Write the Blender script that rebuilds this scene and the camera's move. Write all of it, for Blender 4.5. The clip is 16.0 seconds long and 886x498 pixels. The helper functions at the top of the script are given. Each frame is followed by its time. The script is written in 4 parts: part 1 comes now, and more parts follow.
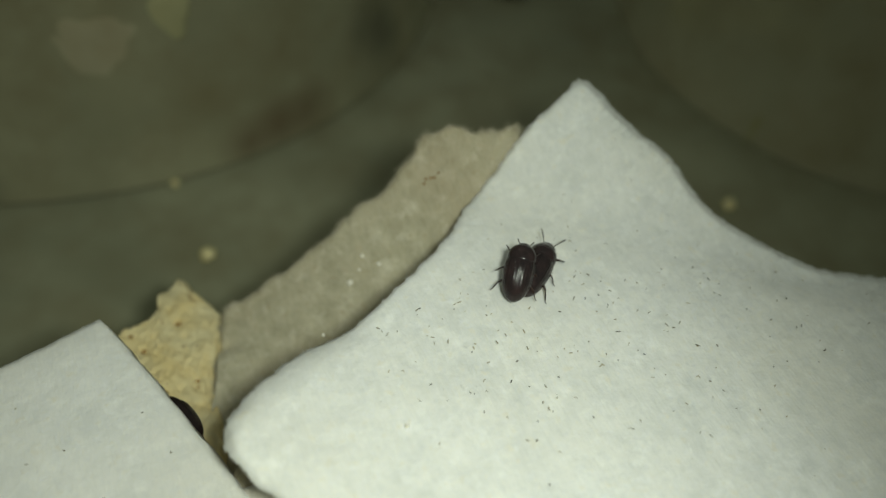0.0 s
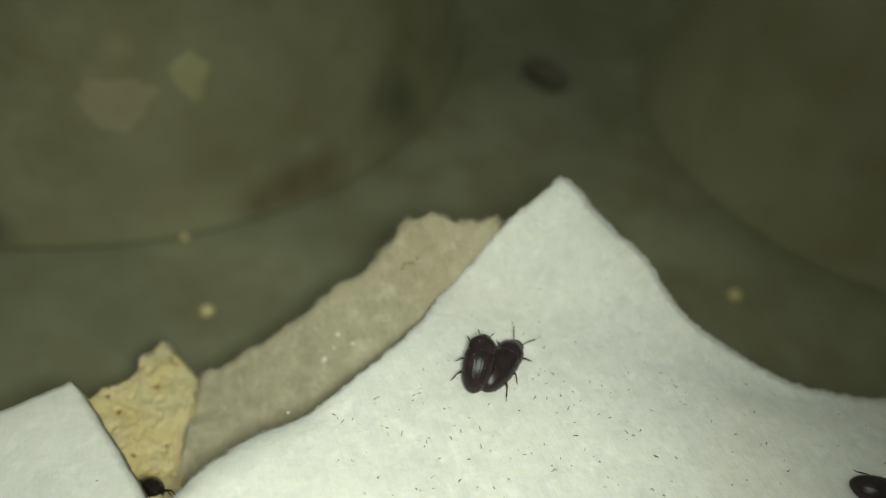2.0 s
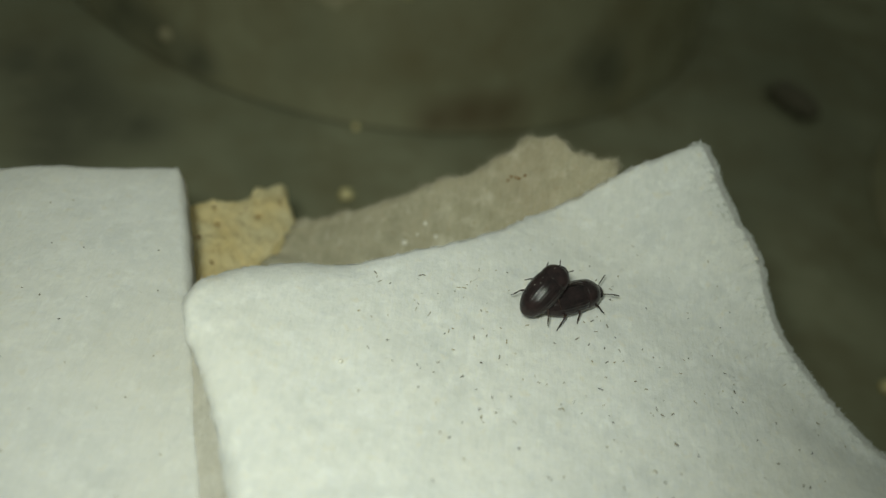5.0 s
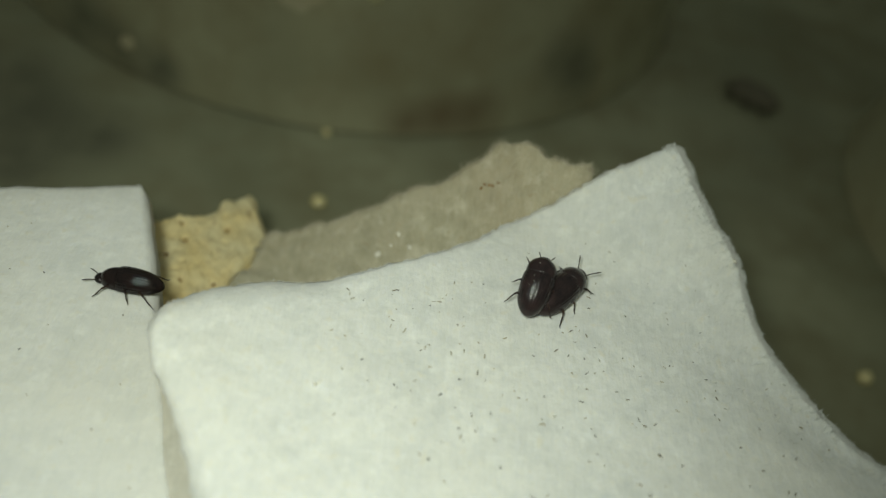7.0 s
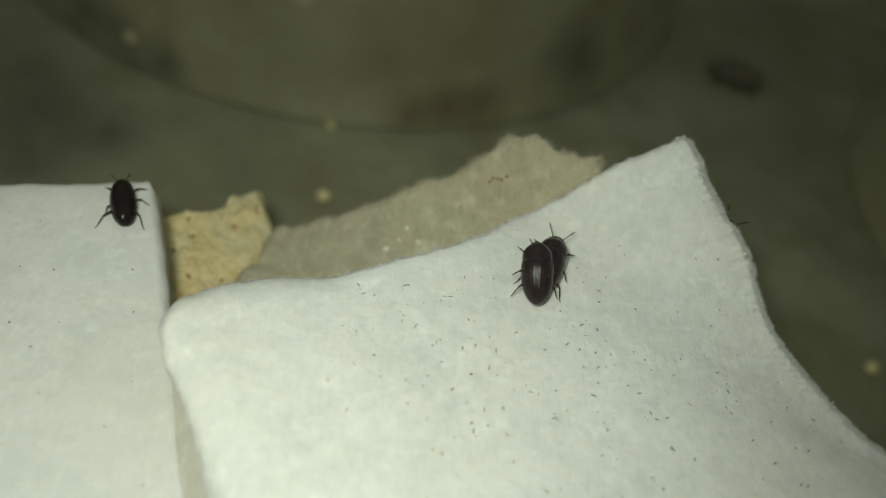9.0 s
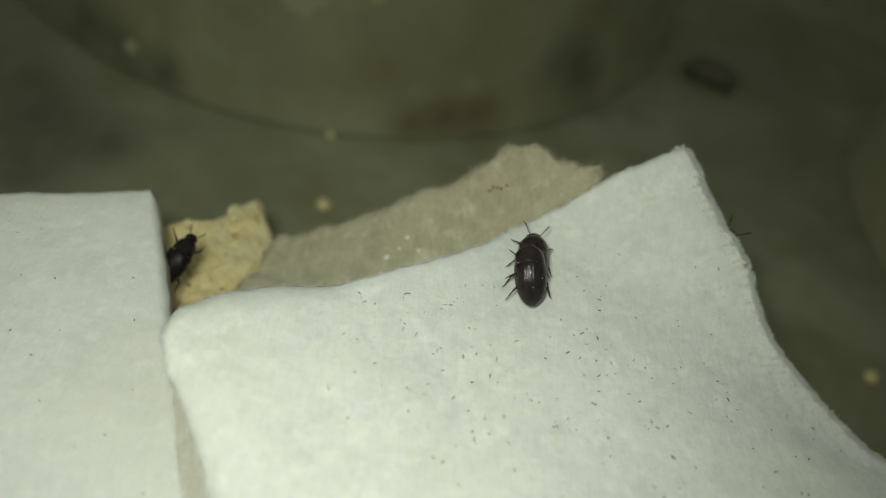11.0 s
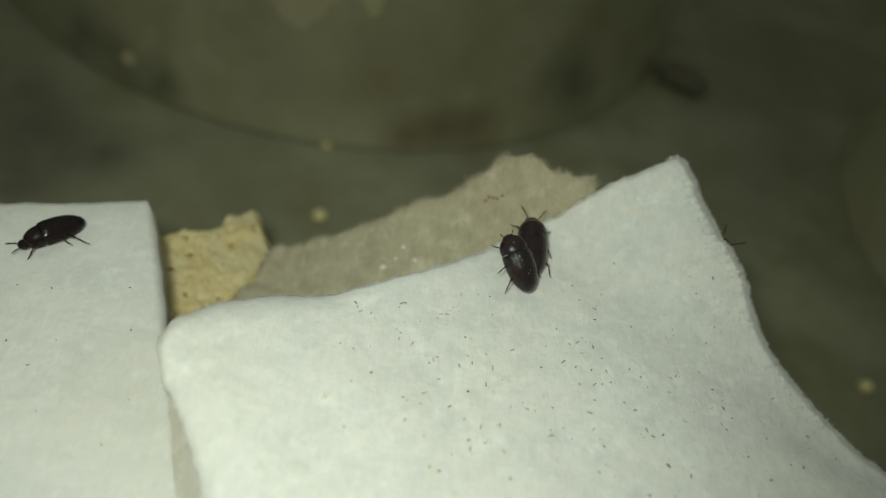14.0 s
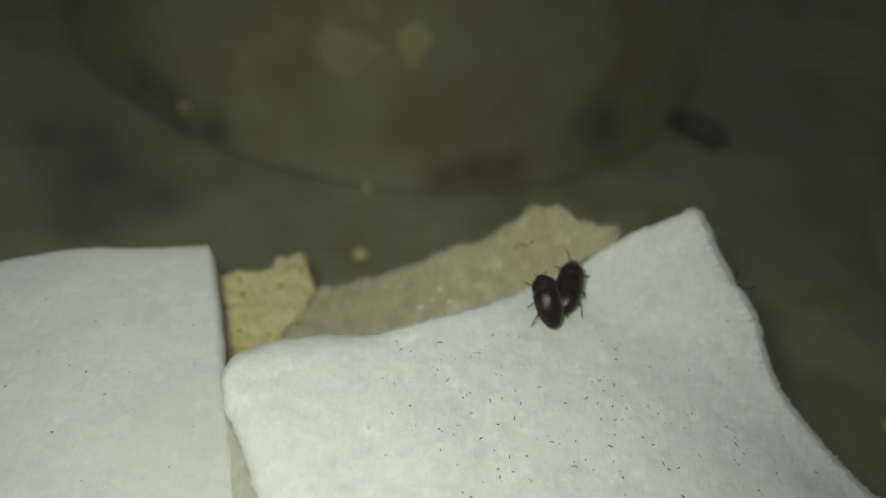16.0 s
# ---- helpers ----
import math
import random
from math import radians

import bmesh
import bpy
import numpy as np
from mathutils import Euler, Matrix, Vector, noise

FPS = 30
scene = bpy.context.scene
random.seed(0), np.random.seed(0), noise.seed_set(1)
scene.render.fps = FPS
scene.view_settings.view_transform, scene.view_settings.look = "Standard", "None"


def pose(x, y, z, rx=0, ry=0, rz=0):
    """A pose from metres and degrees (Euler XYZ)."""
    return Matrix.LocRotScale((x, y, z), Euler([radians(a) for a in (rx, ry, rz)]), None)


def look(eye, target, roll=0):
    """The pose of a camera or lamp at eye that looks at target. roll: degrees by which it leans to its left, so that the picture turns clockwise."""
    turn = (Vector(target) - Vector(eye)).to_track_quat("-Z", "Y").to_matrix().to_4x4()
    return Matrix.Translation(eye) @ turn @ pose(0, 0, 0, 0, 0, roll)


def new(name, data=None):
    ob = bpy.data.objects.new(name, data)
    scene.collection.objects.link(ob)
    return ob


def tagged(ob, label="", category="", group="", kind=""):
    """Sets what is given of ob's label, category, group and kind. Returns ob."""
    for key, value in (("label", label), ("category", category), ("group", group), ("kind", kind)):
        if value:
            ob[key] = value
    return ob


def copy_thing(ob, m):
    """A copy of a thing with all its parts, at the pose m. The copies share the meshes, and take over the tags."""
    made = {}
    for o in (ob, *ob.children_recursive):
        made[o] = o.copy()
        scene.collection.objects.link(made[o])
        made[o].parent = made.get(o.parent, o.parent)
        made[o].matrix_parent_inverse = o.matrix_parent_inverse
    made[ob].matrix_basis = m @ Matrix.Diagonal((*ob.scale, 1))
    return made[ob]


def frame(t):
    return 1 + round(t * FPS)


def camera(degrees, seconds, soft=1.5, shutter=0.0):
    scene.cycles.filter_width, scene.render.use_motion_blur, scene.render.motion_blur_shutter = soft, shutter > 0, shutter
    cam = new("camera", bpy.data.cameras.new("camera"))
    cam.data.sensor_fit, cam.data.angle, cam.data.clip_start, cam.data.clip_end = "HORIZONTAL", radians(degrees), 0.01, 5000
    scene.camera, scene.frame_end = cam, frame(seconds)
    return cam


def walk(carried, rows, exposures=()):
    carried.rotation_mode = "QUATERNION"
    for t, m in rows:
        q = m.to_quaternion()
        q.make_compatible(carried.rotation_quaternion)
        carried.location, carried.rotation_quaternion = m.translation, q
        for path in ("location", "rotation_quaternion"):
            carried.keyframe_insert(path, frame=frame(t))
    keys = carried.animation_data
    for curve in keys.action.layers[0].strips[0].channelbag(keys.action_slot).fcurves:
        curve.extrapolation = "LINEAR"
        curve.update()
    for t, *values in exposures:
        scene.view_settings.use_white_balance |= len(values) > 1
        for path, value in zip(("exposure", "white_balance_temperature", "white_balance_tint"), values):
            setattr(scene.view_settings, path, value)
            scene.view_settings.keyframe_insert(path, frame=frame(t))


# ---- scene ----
# Lengths below are centimetres; CM turns them into metres.
CM = 0.01

cam = camera(59.5, 16.0, soft=1.4)
cam.data.dof.use_dof = True
cam.data.dof.focus_distance = 6.3 * CM
cam.data.dof.aperture_fstop = 17.0

# seconds, eye, target, roll
PATH = [
    (0, (-1.516, -2.952, 8.303), (0.527, 0.487, 3.831), 9.10),
    (0.5, (-1.494, -2.974, 8.335), (0.554, 0.513, 3.902), 8.56),
    (1, (-1.485, -2.976, 8.331), (0.561, 0.512, 3.897), 8.48),
    (1.5, (-1.522, -3.018, 8.379), (0.437, 0.477, 3.912), 7.95),
    (1.7, (-1.553, -3.112, 8.407), (0.339, 0.473, 3.984), 7.11),
    (1.9, (-1.179, -3.147, 8.409), (0.762, 0.583, 4.129), 9.10),
    (2, (-0.945, -2.972, 8.663), (0.921, 0.845, 4.428), 9.73),
    (2.1, (-0.791, -2.917, 8.737), (1.026, 1.054, 4.623), 10.28),
    (2.2, (-0.853, -2.969, 8.713), (0.919, 1.106, 4.681), 11.80),
    (2.3, (-0.734, -2.996, 8.547), (0.770, 1.076, 4.406), 12.99),
    (2.4, (-0.642, -3.245, 8.321), (0.608, 0.839, 4.107), 13.73),
    (2.5, (-0.581, -3.465, 8.023), (0.528, 0.540, 3.696), 16.08),
    (2.7, (-0.301, -3.553, 8.061), (0.476, 0.528, 3.732), 17.65),
    (2.9, (-0.046, -3.678, 7.917), (0.465, 0.482, 3.624), 19.90),
    (3, (-0.045, -3.777, 7.928), (0.331, 0.312, 3.554), 19.53),
    (3.5, (-0.030, -3.762, 7.981), (0.259, 0.209, 3.493), 17.45),
    (4, (0.012, -3.705, 8.042), (0.354, 0.306, 3.593), 16.53),
    (6.5, (0.051, -3.479, 8.074), (0.567, 0.516, 3.628), 15.80),
    (7, (0.058, -3.412, 8.054), (0.642, 0.581, 3.614), 15.79),
    (7.5, (0.065, -3.405, 8.044), (0.651, 0.563, 3.582), 15.64),
    (8, (0.040, -3.387, 8.056), (0.627, 0.576, 3.589), 15.53),
    (8.5, (-0.006, -3.401, 8.052), (0.568, 0.563, 3.584), 15.34),
    (9, (-0.018, -3.392, 8.047), (0.570, 0.553, 3.565), 15.50),
    (11.5, (-0.044, -3.417, 8.050), (0.549, 0.594, 3.627), 15.50),
    (12, (-0.045, -3.416, 8.054), (0.552, 0.594, 3.630), 15.51),
    (12.5, (-0.034, -3.412, 8.063), (0.556, 0.603, 3.643), 15.32),
    (13, (-0.047, -3.431, 8.077), (0.543, 0.609, 3.680), 15.31),
    (13.5, (-0.040, -3.421, 8.080), (0.554, 0.621, 3.686), 15.31),
    (14, (-0.037, -3.443, 8.063), (0.568, 0.625, 3.695), 15.45),
    (14.5, (-0.031, -3.415, 8.081), (0.568, 0.631, 3.691), 15.22),
    (15, (-0.024, -3.441, 8.073), (0.574, 0.630, 3.706), 15.31),
    (15.3, (-0.022, -3.505, 8.071), (0.538, 0.584, 3.716), 15.36),
    (15.5, (-0.024, -3.529, 8.092), (0.502, 0.568, 3.740), 15.03),
    (15.6, (-0.065, -3.495, 8.137), (0.449, 0.612, 3.793), 14.81),
    (15.8, (-0.122, -3.634, 8.187), (0.303, 0.617, 3.974), 14.64),
    (16, (-0.111, -3.779, 8.596), (0.194, 0.443, 4.344), 12.77),
]


def cm3(v):
    return tuple(a * CM for a in v)


# seconds, stops, kelvin, tint
EXPOSURES = [(0.0, 0.1, 6500, 10), (0.6, 0.14, 6750, 10), (1.7, 0.16, 6750, 10), (1.9, 0.22, 6750, 10), (2.0, 0.4, 6700, 10), (2.2, 0.7, 6250, 10), (2.3, 0.72, 6200, 10), (2.5, 0.5, 6400, 10),
             (2.7, 0.15, 6450, 10), (2.9, 0.05, 6500, 10), (3.5, -0.07, 6500, 10), (4.2, -0.08, 6500, 10), (6.3, 0.03, 6500, 10), (7.0, 0.07, 6550, 10), (15.0, 0.07, 6550, 10),
             (15.6, 0.03, 6500, 10), (16.0, -0.1, 6500, 10)]
walk(cam, [(t, look(cm3(eye), cm3(target), roll)) for t, eye, target, roll in PATH], EXPOSURES)

# ---- light: the small white torch beside the lens, and a dim room ----
world = bpy.data.worlds.new("dim_room")
scene.world = world
world.use_nodes = True
world.node_tree.nodes["Background"].inputs[0].default_value = (0.75, 0.85, 0.7, 1)
world.node_tree.nodes["Background"].inputs[1].default_value = 0.16

torch_data = bpy.data.lights.new("torch", "SPOT")
torch_data.spot_size, torch_data.spot_blend = radians(98), 1.0
torch_data.shadow_soft_size = 0.4 * CM
torch_data.energy = 0.128
torch_data.color = (0.92, 1.0, 0.865)
torch = new("torch", torch_data)
torch.matrix_world = look(cm3((-0.7, -3.2, 8.7)), cm3((-0.55, -0.1, 2.9)))


# ---- materials ----
def material(name):
    m = bpy.data.materials.new(name)
    m.use_nodes = True
    return m, m.node_tree.nodes, m.node_tree.links, m.node_tree.nodes["Principled BSDF"]


def mixed(nodes, links, fac, a, b):
    mix = nodes.new("ShaderNodeMix")
    mix.data_type = "RGBA"
    for n, v in ((6, a), (7, b)):
        if isinstance(v, tuple):
            mix.inputs[n].default_value = (*v, 1)
        else:
            links.new(v, mix.inputs[n])
    links.new(fac, mix.inputs[0])
    return mix.outputs[2]


def noise_at(nodes, links, per_cm, detail=4.0, rough=0.55, low=0.35, high=0.65):
    """Noise with that many features to the centimetre, spread over 0 to 1."""
    co = nodes.new("ShaderNodeTexCoord")
    tex = nodes.new("ShaderNodeTexNoise")
    tex.inputs["Scale"].default_value = per_cm / CM
    tex.inputs["Detail"].default_value = detail
    tex.inputs["Roughness"].default_value = rough
    links.new(co.outputs["Object"], tex.inputs["Vector"])
    ramp = nodes.new("ShaderNodeMapRange")
    ramp.inputs[1].default_value, ramp.inputs[2].default_value = low, high
    links.new(tex.outputs[0], ramp.inputs[0])
    return ramp.outputs[0]


def bumped(nodes, links, bsdf, height, deep_cm, strength=1.0, under=None):
    bump = nodes.new("ShaderNodeBump")
    bump.inputs["Strength"].default_value = strength
    bump.inputs["Distance"].default_value = deep_cm * CM
    links.new(height, bump.inputs["Height"])
    if under:
        links.new(under, bump.inputs["Normal"])
    links.new(bump.outputs[0], bsdf.inputs["Normal"])
    return bump.outputs[0]


def scaled(nodes, links, value, k):
    node = nodes.new("ShaderNodeMath")
    node.operation = "MULTIPLY"
    node.inputs[1].default_value = k
    links.new(value, node.inputs[0])
    return node.outputs[0]


def fibres_at(nodes, links, per_cm, turn, stretch=7.0, low=0.4, high=0.62):
    """Noise drawn out along one direction, like combed fibres."""
    co = nodes.new("ShaderNodeTexCoord")
    turned = nodes.new("ShaderNodeMapping")
    turned.inputs["Rotation"].default_value = (0, 0, radians(turn))
    turned.inputs["Scale"].default_value = (per_cm / CM, per_cm / CM / stretch, per_cm / CM / 3)
    tex = nodes.new("ShaderNodeTexNoise")
    tex.inputs["Scale"].default_value = 1.0
    tex.inputs["Detail"].default_value = 3.0
    tex.inputs["Distortion"].default_value = 0.6
    ramp = nodes.new("ShaderNodeMapRange")
    ramp.inputs[1].default_value, ramp.inputs[2].default_value = low, high
    links.new(co.outputs["Object"], turned.inputs["Vector"])
    links.new(turned.outputs[0], tex.inputs["Vector"])
    links.new(tex.outputs[0], ramp.inputs[0])
    return ramp.outputs[0]


def felt_material(name, light, dark, stain, tuft, relief=1.0, blotch=0.25):
    """Matted fibres: soft clouds, paler tufts, small stains and a faint nap."""
    m, nodes, links, bsdf = material(name)
    cloud = noise_at(nodes, links, 2.2, 5, 0.6, 0.3, 0.7)
    patch = noise_at(nodes, links, 5.5, 4, 0.6, 0.38, 0.66)
    fine = noise_at(nodes, links, 16, 5, 0.65, 0.3, 0.7)
    nap = fibres_at(nodes, links, 42, 25)
    cross = fibres_at(nodes, links, 36, -60)
    c = mixed(nodes, links, patch, mixed(nodes, links, cloud, dark, light), light)
    c = mixed(nodes, links, scaled(nodes, links, noise_at(nodes, links, 7, 4, 0.6, 0.52, 0.72), 0.8), c, tuft)
    c = mixed(nodes, links, scaled(nodes, links, noise_at(nodes, links, 11, 2, 0.5, 0.62, 0.74), 0.4), c, stain)
    c = mixed(nodes, links, scaled(nodes, links, noise_at(nodes, links, 0.55, 3, 0.5, 0.4, 0.65), blotch), c, stain)
    c = mixed(nodes, links, scaled(nodes, links, noise_at(nodes, links, 13, 3, 0.6, 0.5, 0.68), 0.38), c, dark)
    c = mixed(nodes, links, scaled(nodes, links, nap, 0.16), c, dark)
    c = mixed(nodes, links, scaled(nodes, links, cross, 0.12), c, tuft)
    links.new(c, bsdf.inputs["Base Color"])
    bsdf.inputs["Roughness"].default_value = 0.95
    bsdf.inputs["Specular IOR Level"].default_value = 0.12
    bsdf.inputs["Sheen Weight"].default_value = 0.12
    bsdf.inputs["Subsurface Weight"].default_value = 0.35
    bsdf.inputs["Subsurface Radius"].default_value = (1.0, 0.95, 0.8)
    bsdf.inputs["Subsurface Scale"].default_value = 0.05 * CM
    n = bumped(nodes, links, bsdf, cloud, 0.012 * relief, 0.5)
    n = bumped(nodes, links, bsdf, patch, 0.008 * relief, 0.55, n)
    n = bumped(nodes, links, bsdf, nap, 0.0016 * relief, 0.5, n)
    bumped(nodes, links, bsdf, fine, 0.003 * relief, 0.5, n)
    return m


FELT = felt_material("white_felt", (0.81, 0.815, 0.775), (0.645, 0.66, 0.63), (0.74, 0.69, 0.53), (0.90, 0.91, 0.87))
WORN_FELT = felt_material("greyer_felt", (0.755, 0.755, 0.715), (0.64, 0.65, 0.62), (0.68, 0.635, 0.50), (0.82, 0.825, 0.785))
SCRAP_FELT = felt_material("stained_felt", (0.66, 0.635, 0.55), (0.52, 0.50, 0.42), (0.56, 0.50, 0.36), (0.72, 0.70, 0.62))
PULP = felt_material("damp_pulp", (0.525, 0.488, 0.355), (0.35, 0.322, 0.22), (0.34, 0.25, 0.14), (0.67, 0.635, 0.50), 1.8, 0.45)


def bread_material():
    m, nodes, links, bsdf = material("bread_crumb")
    cloud = noise_at(nodes, links, 3.0, 5, 0.6)
    fine = noise_at(nodes, links, 45, 6, 0.7)
    spots = noise_at(nodes, links, 8, 2, 0.5, 0.66, 0.74)
    a = mixed(nodes, links, cloud, (0.92, 0.745, 0.36), (0.965, 0.845, 0.50))
    b = mixed(nodes, links, spots, a, (0.42, 0.26, 0.09))
    links.new(b, bsdf.inputs["Base Color"])
    bsdf.inputs["Roughness"].default_value = 0.85
    bumped(nodes, links, bsdf, fine, 0.012, 0.8)
    return m


BREAD = bread_material()


def plastic_material(name, a, b, rough, streaks, coat, patches=()):
    m, nodes, links, bsdf = material(name)
    cloud = noise_at(nodes, links, 0.3, 5, 0.6)
    smear = noise_at(nodes, links, 1.2, 6, 0.65)
    grime = noise_at(nodes, links, 0.7, 5, 0.6, 0.42, 0.75)
    brown = mixed(nodes, links, cloud, a, b)
    colour = mixed(nodes, links, grime, brown, tuple(c * k for c, k in zip(a, (0.88, 0.80, 0.72))))
    ragged = noise_at(nodes, links, 1.2, 3, 0.5, 0.2, 0.55)
    for place, size, tint in patches:
        co = nodes.new("ShaderNodeTexCoord")
        away = nodes.new("ShaderNodeVectorMath")
        away.operation = "DISTANCE"
        away.inputs[1].default_value = cm3(place)
        links.new(co.outputs["Object"], away.inputs[0])
        fade = nodes.new("ShaderNodeMapRange")
        fade.interpolation_type = "SMOOTHSTEP"
        fade.inputs[1].default_value, fade.inputs[2].default_value = 1.25 * size * CM, 0.0
        links.new(away.outputs["Value"], fade.inputs[0])
        both = nodes.new("ShaderNodeMath")
        both.operation = "MULTIPLY"
        links.new(fade.outputs[0], both.inputs[0])
        links.new(ragged, both.inputs[1])
        colour = mixed(nodes, links, both.outputs[0], colour, tint)
    links.new(colour, bsdf.inputs["Base Color"])
    r = nodes.new("ShaderNodeMapRange")
    r.inputs[3].default_value, r.inputs[4].default_value = rough, rough + streaks
    links.new(smear, r.inputs[0])
    links.new(r.outputs[0], bsdf.inputs["Roughness"])
    bsdf.inputs["Specular IOR Level"].default_value = 0.3 + 0.5 * coat
    bsdf.inputs["Coat Weight"].default_value = coat
    bsdf.inputs["Coat Roughness"].default_value = 0.03
    bsdf.inputs["Coat IOR"].default_value = 1.45
    return m


# Darker olive and brown tints for soft patches on floor and tub.
DARK_OLIVE, DARK_BROWN = (0.15, 0.15, 0.10), (0.20, 0.16, 0.095)
FLOOR_PLASTIC = plastic_material("smoky_floor_plastic", (0.273, 0.278, 0.18), (0.387, 0.387, 0.256), 0.42, 0.2, 0.0,
                                 [((-5.49, 5.94, -0.8), 1.21, DARK_OLIVE), ((-4.39, 5.73, -0.8), 0.88, DARK_OLIVE), ((-5.16, 4.85, -0.8), 0.99, DARK_OLIVE), ((-6.26, 6.6, -0.8), 1.1, DARK_OLIVE)])
WALL_PLASTIC = plastic_material("smoky_wall_plastic", (0.256, 0.256, 0.164), (0.36, 0.36, 0.234), 0.06, 0.06, 0.55)
TUB_PLASTIC = plastic_material("patchy_tub_plastic", (0.305, 0.3, 0.191), (0.42, 0.409, 0.262), 0.06, 0.06, 0.55,
                               [((3.03, 8.43, 0.41), 0.82, DARK_OLIVE), ((3.36, 8.58, -0.14), 0.66, DARK_OLIVE), ((0.33, 7.07, -0.47), 0.49, DARK_BROWN), ((0.94, 7.18, -0.34), 0.6, DARK_BROWN),
                                ((1.6, 7.4, -0.31), 0.55, DARK_BROWN), ((-3.84, 7.15, -0.47), 0.55, DARK_OLIVE), ((-4.61, 7.45, -0.47), 0.66, DARK_OLIVE), ((-5.38, 7.81, -0.36), 0.88, DARK_OLIVE)])
RIM_PLASTIC = plastic_material("dark_rim_plastic", (0.13, 0.127, 0.08), (0.18, 0.175, 0.11), 0.4, 0.2, 0.0)
# Pale tint that paints soft reflections onto the milky tub's wall.
REFLECTION = (0.56, 0.53, 0.32)
MILKY_PLASTIC = plastic_material("milky_plastic", (0.46, 0.45, 0.30), (0.57, 0.555, 0.385), 0.35, 0.15, 0.2,
                                 [((9.29, 7.15, 0.63), 0.66, REFLECTION), ((9.62, 6.16, 0.96), 0.55, REFLECTION), ((9.79, 5.62, 1.29), 0.66, REFLECTION), ((10.17, 4.85, 1.4), 0.66, REFLECTION)])
# Dim tints for the painted bread reflection and small marks on the tubs.
DIM_BLOB = plastic_material("dim_blob", (0.395, 0.365, 0.235), (0.50, 0.46, 0.30), 0.7, 0.2, 0.0)
YELLOW_BLOB = plastic_material("yellow_blob", (0.43, 0.415, 0.225), (0.53, 0.505, 0.28), 0.7, 0.2, 0.0)


def shell_material(name, base, red, rough):
    m, nodes, links, bsdf = material(name)
    cloud = noise_at(nodes, links, 9, 4, 0.6)
    fine = noise_at(nodes, links, 90, 3, 0.6)
    links.new(mixed(nodes, links, cloud, base, red), bsdf.inputs["Base Color"])
    bsdf.inputs["Roughness"].default_value = rough
    bsdf.inputs["Specular IOR Level"].default_value = 0.5
    bsdf.inputs["IOR"].default_value = 1.36
    bumped(nodes, links, bsdf, fine, 0.0015, 0.4)
    return m


SHELL = shell_material("beetle_shell", (0.0155, 0.0122, 0.0128), (0.034, 0.022, 0.0215), 0.13)
BLACK_SHELL = shell_material("black_shell", (0.0085, 0.0065, 0.0065), (0.017, 0.0105, 0.0095), 0.06)
LIMB = shell_material("beetle_limb", (0.014, 0.0085, 0.0065), (0.036, 0.017, 0.011), 0.42)
# Paler and duller than the other shells, for low contrast against the floor.
PALE_SHELL = shell_material("pale_brown_shell", (0.16, 0.146, 0.105), (0.19, 0.172, 0.124), 0.9)
EYE = shell_material("beetle_eye", (0.008, 0.008, 0.008), (0.012, 0.012, 0.012), 0.15)


def plain(name, colour, rough, per_cm=30.0, vary=0.7):
    m, nodes, links, bsdf = material(name)
    f = noise_at(nodes, links, per_cm, 3)
    links.new(mixed(nodes, links, f, colour, tuple(c * vary for c in colour)), bsdf.inputs["Base Color"])
    bsdf.inputs["Roughness"].default_value = rough
    return m


def dropping_material():
    m, nodes, links, bsdf = material("dropping")
    geo = nodes.new("ShaderNodeNewGeometry")
    links.new(mixed(nodes, links, geo.outputs["Random Per Island"], (0.05, 0.043, 0.032), (0.46, 0.40, 0.27)), bsdf.inputs["Base Color"])
    bsdf.inputs["Roughness"].default_value = 0.8
    return m


DROPPING = dropping_material()
GRAIN = plain("pale_grain", (0.85, 0.82, 0.70), 0.25, 20, 0.9)
# Bright yellow that stands in for the torch's glints on the plastic.
GLINT = plain("yellow_glint", (1.0, 0.87, 0.43), 0.3, 12, 0.95)
GLINT.node_tree.nodes["Principled BSDF"].inputs["Coat Weight"].default_value = 1.0
GLINT.node_tree.nodes["Principled BSDF"].inputs["Coat Roughness"].default_value = 0.22
GLINT.node_tree.nodes["Principled BSDF"].inputs["Specular IOR Level"].default_value = 1.0
BRAN = plain("bran", (0.36, 0.20, 0.06), 0.85, 25, 0.5)
FROST = plain("bright_fibre", (0.86, 0.88, 0.84), 0.7, 10, 0.9)
FIBRE = plain("white_fibre", (0.74, 0.74, 0.70), 0.9, 10, 0.95)
PULP_FIBRE = plain("pulp_fibre", (0.50, 0.46, 0.335), 0.9, 10, 0.9)


# ---- building helpers ----
def linked(name, bm, mat, parent=None, label="", smooth=True):
    mesh = bpy.data.meshes.new(name)
    bmesh.ops.recalc_face_normals(bm, faces=bm.faces)
    bm.transform(Matrix.Diagonal((CM, CM, CM, 1)))
    bm.to_mesh(mesh)
    bm.free()
    mesh.materials.append(mat)
    if smooth:
        mesh.shade_smooth()
    ob = new(name, mesh)
    if parent:
        ob.parent = parent
    if label:
        tagged(ob, label)
    return ob


def from_lists(name, verts, faces, mat, parent=None, label="", smooth=True):
    mesh = bpy.data.meshes.new(name)
    mesh.from_pydata([tuple(c * CM for c in v) for v in verts], [], faces)
    mesh.validate()
    mesh.materials.append(mat)
    if smooth:
        mesh.shade_smooth()
    ob = new(name, mesh)
    if parent:
        ob.parent = parent
    if label:
        tagged(ob, label)
    return ob


